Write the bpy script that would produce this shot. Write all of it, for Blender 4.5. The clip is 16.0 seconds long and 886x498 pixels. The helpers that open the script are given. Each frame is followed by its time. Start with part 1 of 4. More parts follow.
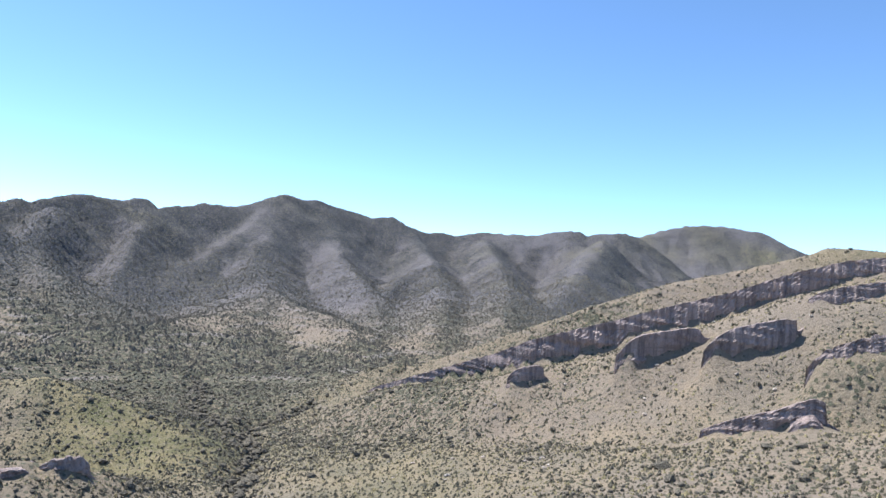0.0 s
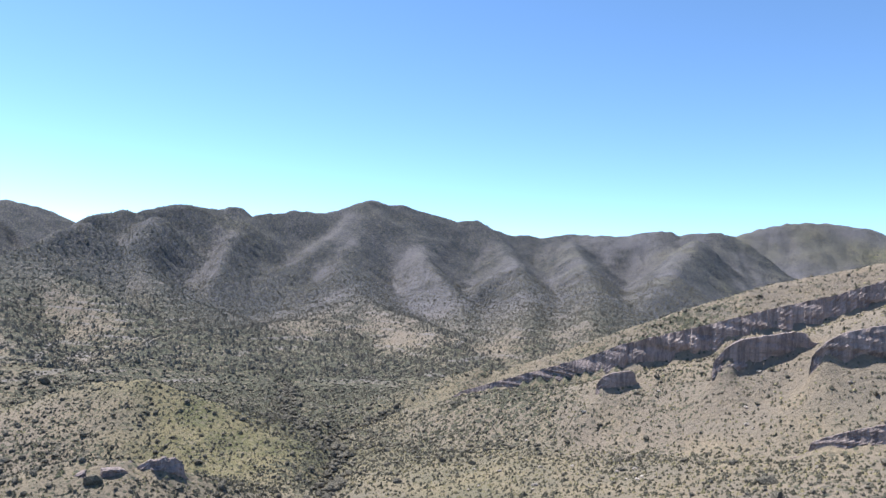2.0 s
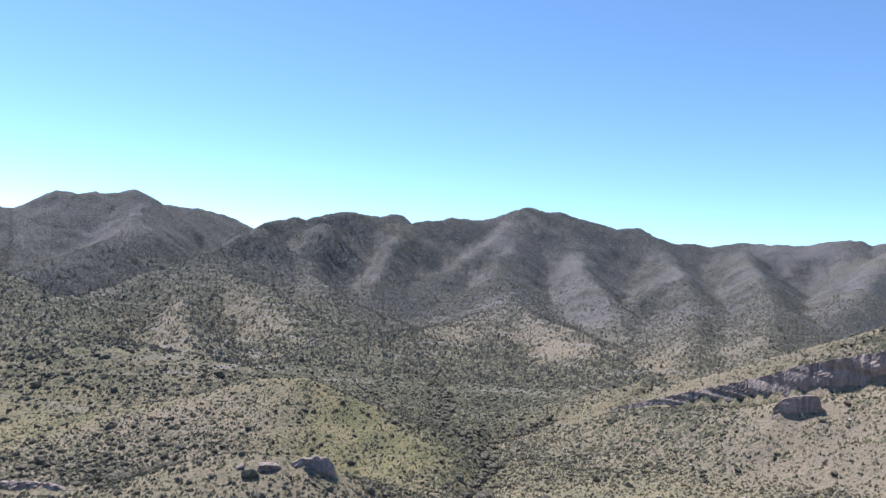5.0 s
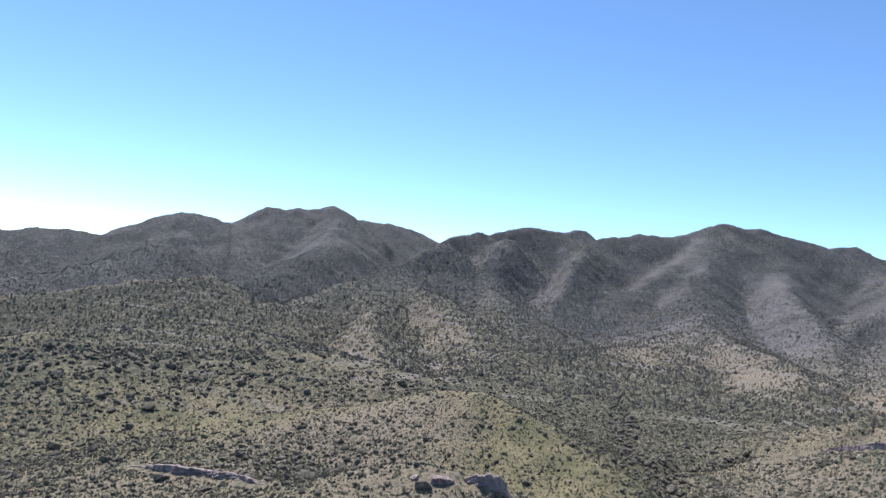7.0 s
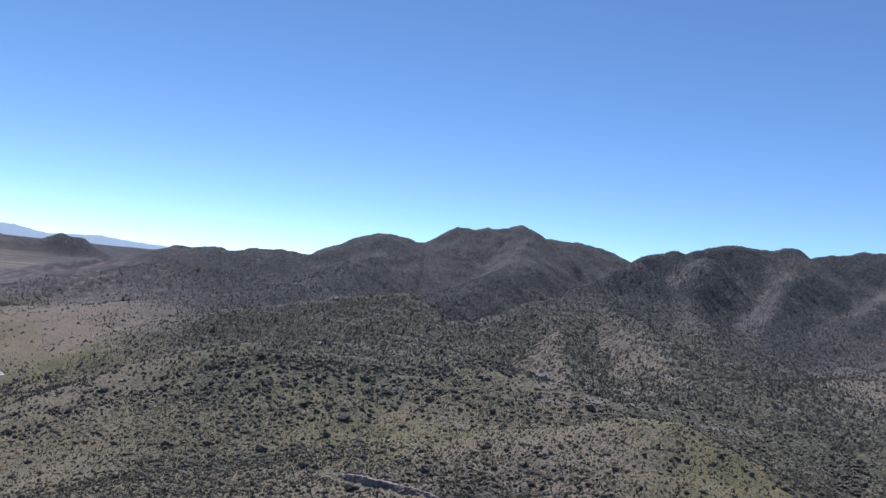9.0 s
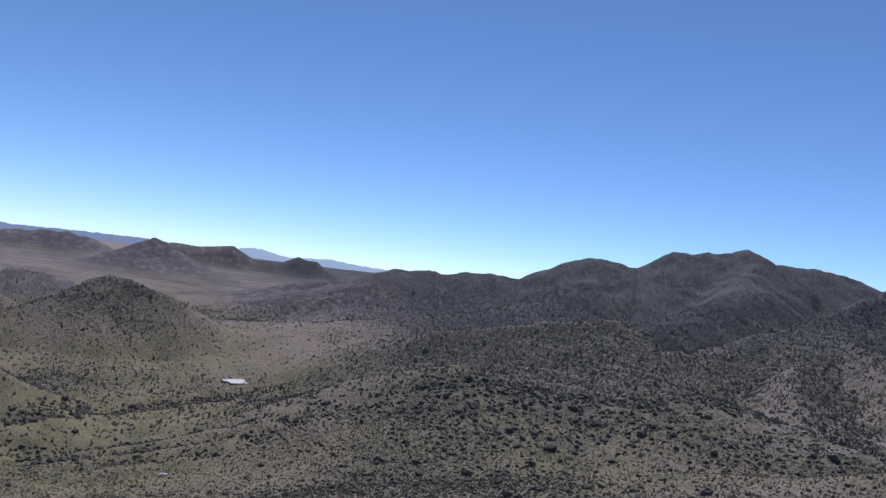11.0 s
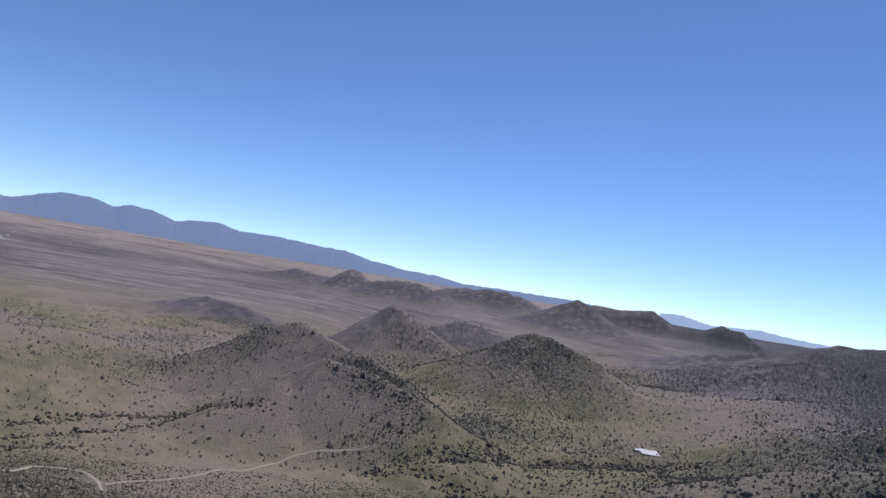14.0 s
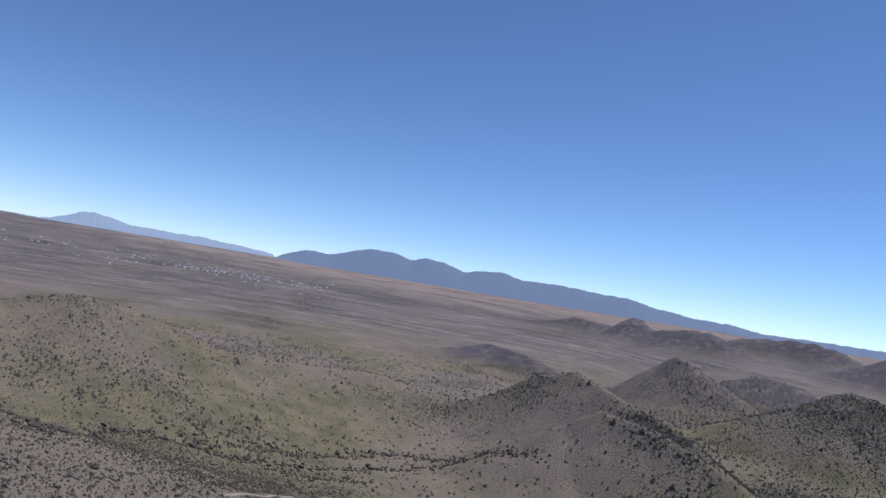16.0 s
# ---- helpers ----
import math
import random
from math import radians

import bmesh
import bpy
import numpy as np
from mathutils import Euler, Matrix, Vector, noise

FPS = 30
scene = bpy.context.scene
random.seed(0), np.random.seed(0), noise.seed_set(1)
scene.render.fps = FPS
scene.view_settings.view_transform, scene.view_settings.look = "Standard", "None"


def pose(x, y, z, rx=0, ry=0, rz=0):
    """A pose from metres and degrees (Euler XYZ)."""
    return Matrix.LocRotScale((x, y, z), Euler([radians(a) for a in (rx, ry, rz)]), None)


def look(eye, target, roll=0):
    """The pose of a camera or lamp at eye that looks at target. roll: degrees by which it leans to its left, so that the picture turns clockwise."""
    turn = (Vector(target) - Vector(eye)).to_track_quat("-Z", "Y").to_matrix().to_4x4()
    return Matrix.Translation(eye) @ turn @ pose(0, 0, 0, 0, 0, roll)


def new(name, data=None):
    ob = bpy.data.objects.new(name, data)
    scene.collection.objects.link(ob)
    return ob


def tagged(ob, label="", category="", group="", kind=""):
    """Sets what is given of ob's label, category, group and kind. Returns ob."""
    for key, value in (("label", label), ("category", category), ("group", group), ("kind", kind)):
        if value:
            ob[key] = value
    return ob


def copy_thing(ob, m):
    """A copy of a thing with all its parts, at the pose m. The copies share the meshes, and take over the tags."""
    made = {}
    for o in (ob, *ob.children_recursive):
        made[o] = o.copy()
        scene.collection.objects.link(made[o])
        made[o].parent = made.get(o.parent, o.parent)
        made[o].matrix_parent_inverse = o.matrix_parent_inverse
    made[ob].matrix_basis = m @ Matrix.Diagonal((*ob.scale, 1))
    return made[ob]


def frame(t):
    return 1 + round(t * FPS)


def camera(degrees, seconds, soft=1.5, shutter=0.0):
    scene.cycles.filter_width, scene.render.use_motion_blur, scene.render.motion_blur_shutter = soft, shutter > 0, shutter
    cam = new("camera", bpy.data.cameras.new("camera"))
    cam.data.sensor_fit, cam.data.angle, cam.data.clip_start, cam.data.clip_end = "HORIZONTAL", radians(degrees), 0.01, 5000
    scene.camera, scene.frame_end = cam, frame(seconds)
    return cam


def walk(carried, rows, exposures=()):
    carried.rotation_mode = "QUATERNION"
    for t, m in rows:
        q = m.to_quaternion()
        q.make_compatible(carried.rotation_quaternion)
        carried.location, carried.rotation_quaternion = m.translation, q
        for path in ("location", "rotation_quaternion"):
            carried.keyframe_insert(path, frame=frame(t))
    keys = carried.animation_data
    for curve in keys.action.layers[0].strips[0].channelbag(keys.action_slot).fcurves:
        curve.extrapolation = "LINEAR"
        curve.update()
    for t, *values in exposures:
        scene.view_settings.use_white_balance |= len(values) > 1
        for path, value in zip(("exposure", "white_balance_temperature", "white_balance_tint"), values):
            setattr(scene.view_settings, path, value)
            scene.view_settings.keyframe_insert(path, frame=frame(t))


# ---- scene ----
cam = camera(64.23, 16.0)
PATH = [
    (0.0, 0.0, 0.0, 170.0, 92.44, -3.35, -0.14),
    (0.5, 0.16, 1.2, 170.04, 92.39, -3.04, 1.46),
    (1.0, 0.33, 2.48, 170.06, 92.36, -2.92, 3.24),
    (1.5, 0.5, 3.82, 170.05, 92.34, -2.88, 5.11),
    (2.0, 0.66, 5.23, 170.03, 92.33, -2.8, 6.85),
    (2.5, 0.8, 6.7, 169.99, 92.31, -2.76, 8.5),
    (3.0, 0.91, 8.21, 169.94, 92.28, -2.59, 10.05),
    (5.5, 0.65, 16.31, 169.53, 92.26, -4.53, 23.1),
    (6.0, 0.37, 17.99, 169.43, 92.32, -5.12, 27.04),
    (6.5, -0.01, 19.67, 169.34, 92.33, -5.33, 30.8),
    (7.0, -0.5, 21.36, 169.25, 92.34, -5.35, 34.37),
    (7.5, -1.12, 23.03, 169.16, 92.34, -5.31, 37.9),
    (8.0, -1.86, 24.7, 169.08, 92.38, -5.74, 41.97),
    (8.5, -2.74, 26.34, 169.02, 92.42, -5.92, 45.92),
    (11.0, -9.58, 34.01, 168.88, 92.55, -6.88, 66.71),
    (11.5, -11.51, 35.4, 168.92, 92.63, -7.73, 72.16),
    (12.0, -13.64, 36.72, 168.97, 92.67, -8.09, 77.41),
    (12.5, -15.99, 37.97, 169.06, 92.74, -8.45, 82.81),
    (13.0, -18.58, 39.14, 169.17, 92.79, -8.85, 88.35),
    (13.5, -21.4, 40.22, 169.31, 92.83, -9.24, 94.23),
    (14.0, -24.47, 41.21, 169.48, 92.86, -9.71, 100.22),
    (14.5, -27.79, 42.11, 169.7, 92.87, -9.93, 106.18),
    (15.0, -31.39, 42.91, 169.94, 92.88, -10.18, 112.25),
    (15.5, -35.26, 43.59, 170.23, 92.87, -10.41, 118.44),
    (16.0, -39.43, 44.16, 170.56, 92.9, -9.49, 123.17),
]
EXPOSURES = [(0.0, 1.14, 6350, 8), (3.0, 1.0, 6350, 8), (7.0, 0.84, 6300, 9), (8.5, 0.36, 6050, 12), (11.0, -0.1, 5880, 18), (13.5, -0.02, 5900, 18), (16.0, -0.12, 5900, 18)]
walk(cam, [(t, pose(*p)) for t, *p in PATH], EXPOSURES)

# ---- sky and sun ----
SUN_AZ, SUN_EL = 60.0, 60.0   # degrees left of +y, degrees up
world = bpy.data.worlds.new("sky")
scene.world = world
world.use_nodes = True
wn = world.node_tree
sky = wn.nodes.new("ShaderNodeTexSky")
sky.sky_type = "NISHITA"
sky.sun_disc = False
sky.sun_elevation, sky.sun_rotation = radians(SUN_EL), radians(-SUN_AZ)
sky.altitude, sky.air_density, sky.dust_density, sky.ozone_density = 2500, 0.75, 0.0, 1.6
bg = wn.nodes["Background"]
rich = wn.nodes.new("ShaderNodeHueSaturation")
rich.inputs["Saturation"].default_value = 1.04
wn.links.new(sky.outputs[0], rich.inputs["Color"])
hue = wn.nodes.new("ShaderNodeMix")
hue.data_type, hue.blend_type = "RGBA", "MULTIPLY"
hue.inputs[0].default_value, hue.inputs[7].default_value = 1.0, (0.87, 0.97, 1.01, 1.0)
wn.links.new(rich.outputs[0], hue.inputs[6])
wn.links.new(hue.outputs[2], bg.inputs[0])
bg.inputs[1].default_value = 0.132
sun = new("sun", bpy.data.lights.new("sun", "SUN"))
sun.data.energy, sun.data.angle, sun.data.color = 3.9, radians(0.53), (1.0, 0.965, 0.92)
a, e = radians(SUN_AZ), radians(SUN_EL)
SUN_DIR = Vector((-math.sin(a) * math.cos(e), math.cos(a) * math.cos(e), math.sin(e)))
sun.matrix_world = look(SUN_DIR * 900, (0, 0, 0))

# ---- materials ----
def material(name, rough=0.9):
    m = bpy.data.materials.new(name)
    m.use_nodes = True
    b = m.node_tree.nodes["Principled BSDF"]
    b.inputs["Roughness"].default_value = rough
    b.inputs["Specular IOR Level"].default_value = 0.15
    return m, m.node_tree, b


def node(nt, kind, **sets):
    n = nt.nodes.new(kind)
    for k, v in sets.items():
        n.inputs[k.replace("_", " ")].default_value = v
    return n


def mix(nt, fac, a, b):
    """Colour a to b by fac; each a socket or a value."""
    n = nt.nodes.new("ShaderNodeMix")
    n.data_type = "RGBA"
    for sock, v in ((n.inputs[0], fac), (n.inputs[6], a), (n.inputs[7], b)):
        if isinstance(v, bpy.types.NodeSocket):
            nt.links.new(v, sock)
        else:
            sock.default_value = v if isinstance(v, float) else (*v, 1.0)
    return n.outputs[2]


def ramp(nt, fac, lo, hi, invert=False):
    n = nt.nodes.new("ShaderNodeMapRange")
    n.interpolation_type = "SMOOTHSTEP"
    nt.links.new(fac, n.inputs[0])
    n.inputs[1].default_value, n.inputs[2].default_value = lo, hi
    n.inputs[3].default_value, n.inputs[4].default_value = (1.0, 0.0) if invert else (0.0, 1.0)
    return n.outputs[0]


def maths(nt, op, a, b=0.0):
    n = nt.nodes.new("ShaderNodeMath")
    n.operation = op
    for sock, v in zip(n.inputs, (a, b)):
        if isinstance(v, bpy.types.NodeSocket):
            nt.links.new(v, sock)
        else:
            sock.default_value = v
    return n.outputs[0]


def place(nt, scale=(1, 1, 1)):
    g = nt.nodes.new("ShaderNodeNewGeometry")
    m = nt.nodes.new("ShaderNodeMapping")
    m.inputs["Scale"].default_value = scale
    nt.links.new(g.outputs["Position"], m.inputs["Vector"])
    return m.outputs[0]


def cloud(nt, vec, scale, detail=4.0, rough=0.6):
    n = node(nt, "ShaderNodeTexNoise", Scale=scale, Detail=detail, Roughness=rough)
    nt.links.new(vec, n.inputs["Vector"])
    return n.outputs["Fac"]


def cells(nt, vec, scale, rand=1.0):
    n = node(nt, "ShaderNodeTexVoronoi", Scale=scale, Randomness=rand)
    nt.links.new(vec, n.inputs["Vector"])
    return n


def bump(nt, bsdf, height, strength, distance):
    n = node(nt, "ShaderNodeBump", Strength=strength, Distance=distance)
    nt.links.new(height, n.inputs["Height"])
    nt.links.new(n.outputs[0], bsdf.inputs["Normal"])


def attr(nt, name):
    n = nt.nodes.new("ShaderNodeAttribute")
    n.attribute_name = name
    return n.outputs["Fac"]


def split_z(nt, vec):
    n = nt.nodes.new("ShaderNodeSeparateXYZ")
    nt.links.new(vec, n.inputs[0])
    return n.outputs[2]


def ground_material():
    m, nt, b = material("desert_ground", 0.95)
    pos = place(nt)
    big = cloud(nt, pos, 0.006, 5.0)
    mid = cloud(nt, pos, 0.05, 5.0)
    fine = cloud(nt, pos, 0.6, 5.0, 0.7)
    soil = mix(nt, ramp(nt, big, 0.35, 0.65), (0.262, 0.206, 0.156), (0.222, 0.183, 0.146))
    soil = mix(nt, ramp(nt, mid, 0.4, 0.7), soil, (0.285, 0.224, 0.158))
    soil = mix(nt, ramp(nt, fine, 0.35, 0.75), soil, (0.178, 0.149, 0.12))
    # far slopes: grey stony soil, with the blue of haze mixed into its colour
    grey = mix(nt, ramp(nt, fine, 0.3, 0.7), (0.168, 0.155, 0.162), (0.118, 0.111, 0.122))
    soil = mix(nt, attr(nt, "haze_tint"), soil, grey)
    grass = mix(nt, ramp(nt, mid, 0.35, 0.65), (0.122, 0.12, 0.058), (0.218, 0.185, 0.1))
    col = mix(nt, maths(nt, "MULTIPLY", attr(nt, "grass"), ramp(nt, fine, 0.2, 0.6)), soil, grass)
    # stony beds that follow the contours
    bed = place(nt, (0.012, 0.012, 0.19))
    band = cloud(nt, bed, 1.0, 6.0, 0.65)
    stone = mix(nt, fine, (0.165, 0.15, 0.142), (0.245, 0.218, 0.202))
    lines = maths(nt, "FRACT", maths(nt, "ADD", maths(nt, "MULTIPLY", split_z(nt, pos), 0.18), maths(nt, "MULTIPLY", mid, 0.55)))
    beds = maths(nt, "MULTIPLY", ramp(nt, lines, 0.62, 0.80), ramp(nt, band, 0.44, 0.60))
    col = mix(nt, maths(nt, "MULTIPLY", beds, attr(nt, "stony")), col, stone)
    # low scrub too small to stand as plants of its own, in two sizes
    thin = maths(nt, "SUBTRACT", 1.0, maths(nt, "MULTIPLY", maths(nt, "MULTIPLY", beds, attr(nt, "stony")), 0.4))
    cover_at = maths(nt, "ADD", attr(nt, "scrub"), maths(nt, "MULTIPLY", maths(nt, "SUBTRACT", mid, 0.5), 0.7))
    reach = maths(nt, "MULTIPLY", maths(nt, "MULTIPLY", cover_at, thin), 0.62)
    dots = cells(nt, pos, 0.40)
    tuft = maths(nt, "LESS_THAN", dots.outputs["Distance"], reach)
    small = cells(nt, pos, 1.1)
    seedling = maths(nt, "LESS_THAN", small.outputs["Distance"], maths(nt, "MULTIPLY", reach, 0.85))
    shade = mix(nt, dots.outputs["Color"], (0.07, 0.073, 0.05), (0.135, 0.127, 0.09))
    clump = cells(nt, pos, 0.13)
    thicket = maths(nt, "LESS_THAN", clump.outputs["Distance"], maths(nt, "MULTIPLY", reach, 0.62))
    # far brush, its colour shifted to blue-grey in place of haze
    shade = mix(nt, attr(nt, "haze_tint"), shade, mix(nt, dots.outputs["Color"], (0.052, 0.056, 0.064), (0.098, 0.098, 0.108)))
    shade2 = mix(nt, small.outputs["Color"], (0.11, 0.10, 0.07), (0.21, 0.185, 0.13))
    col = mix(nt, seedling, col, shade2)
    col = mix(nt, tuft, col, shade)
    col = mix(nt, maths(nt, "MULTIPLY", thicket, 0.5), col, (0.058, 0.063, 0.053))
    # the plain: long pale and dark streaks; the dark bare hills that stand in it
    turned = node(nt, "ShaderNodeMapping", Rotation=(0.0, 0.0, radians(-28)), Scale=(0.0085, 0.0011, 1.0))
    nt.links.new(pos, turned.inputs["Vector"])
    streak = cloud(nt, turned.outputs[0], 1.0, 7.0, 0.62)
    flat = mix(nt, ramp(nt, streak, 0.40, 0.56), (0.135, 0.118, 0.112), (0.20, 0.17, 0.14))
    flat = mix(nt, ramp(nt, streak, 0.53, 0.60), flat, (0.27, 0.225, 0.195))
    dry = maths(nt, "MULTIPLY", attr(nt, "sand"), ramp(nt, streak, 0.36, 0.52))
    flat = mix(nt, dry, flat, (0.36, 0.285, 0.225))
    col = mix(nt, attr(nt, "plain"), col, flat)
    lava = mix(nt, fine, (0.105, 0.092, 0.1), (0.155, 0.134, 0.138))
    col = mix(nt, attr(nt, "dark_hill"), col, mix(nt, ramp(nt, mid, 0.45, 0.7), lava, (0.24, 0.20, 0.175)))
    nt.links.new(col, b.inputs["Base Color"])
    relief = maths(nt, "ADD", maths(nt, "ADD", maths(nt, "MULTIPLY", tuft, 0.9), maths(nt, "MULTIPLY", thicket, 0.9)), maths(nt, "ADD", fine, maths(nt, "MULTIPLY", seedling, 0.35)))
    bump(nt, b, relief, 0.9, 1.3)
    return m


def rock_material(name, dark, light):
    m, nt, b = material(name, 0.9)
    pos = place(nt)
    streak = cloud(nt, place(nt, (0.45, 0.45, 0.045)), 1.0, 6.0, 0.65)
    bed = cloud(nt, place(nt, (0.05, 0.05, 0.9)), 1.0, 4.0)
    fine = cloud(nt, pos, 1.2, 6.0, 0.7)
    col = mix(nt, ramp(nt, streak, 0.3, 0.68), dark, light)
    col = mix(nt, ramp(nt, bed, 0.55, 0.7), col, tuple((u + v) * 0.45 for u, v in zip(dark, light)))
    col = mix(nt, ramp(nt, fine, 0.52, 0.8), col, tuple(v * 0.75 for v in dark))
    nt.links.new(col, b.inputs["Base Color"])
    bump(nt, b, maths(nt, "ADD", fine, streak), 0.9, 1.0)
    return m


def shrub_material(name, a, c):
    m, nt, b = material(name, 0.95)
    g = nt.nodes.new("ShaderNodeNewGeometry")
    fine = cloud(nt, place(nt), 2.2, 4.0, 0.7)
    col = mix(nt, g.outputs["Random Per Island"], a, c)
    col = mix(nt, ramp(nt, fine, 0.4, 0.7), col, tuple(v * 1.5 for v in c))
    nt.links.new(col, b.inputs["Base Color"])
    bump(nt, b, fine, 1.0, 0.5)
    return m


def plain_material(name, colour, rough=0.8):
    m, nt, b = material(name, rough)
    fine = cloud(nt, place(nt), 0.8, 5.0)
    nt.links.new(mix(nt, fine, colour, tuple(v * 0.8 for v in colour)), b.inputs["Base Color"])
    return m


GROUND = ground_material()
ROCK = rock_material("cliff_rock", (0.17, 0.138, 0.135), (0.43, 0.338, 0.312))
PALE_ROCK = rock_material("pale_crag_rock", (0.34, 0.29, 0.25), (0.55, 0.47, 0.40))
SHRUB = shrub_material("shrub_leaves", (0.086, 0.077, 0.062), (0.14, 0.123, 0.096))
LOW_SHRUB = shrub_material("low_shrub_leaves", (0.06, 0.056, 0.042), (0.125, 0.112, 0.08))
GRASS = shrub_material("dry_tufts", (0.20, 0.175, 0.095), (0.27, 0.23, 0.13))

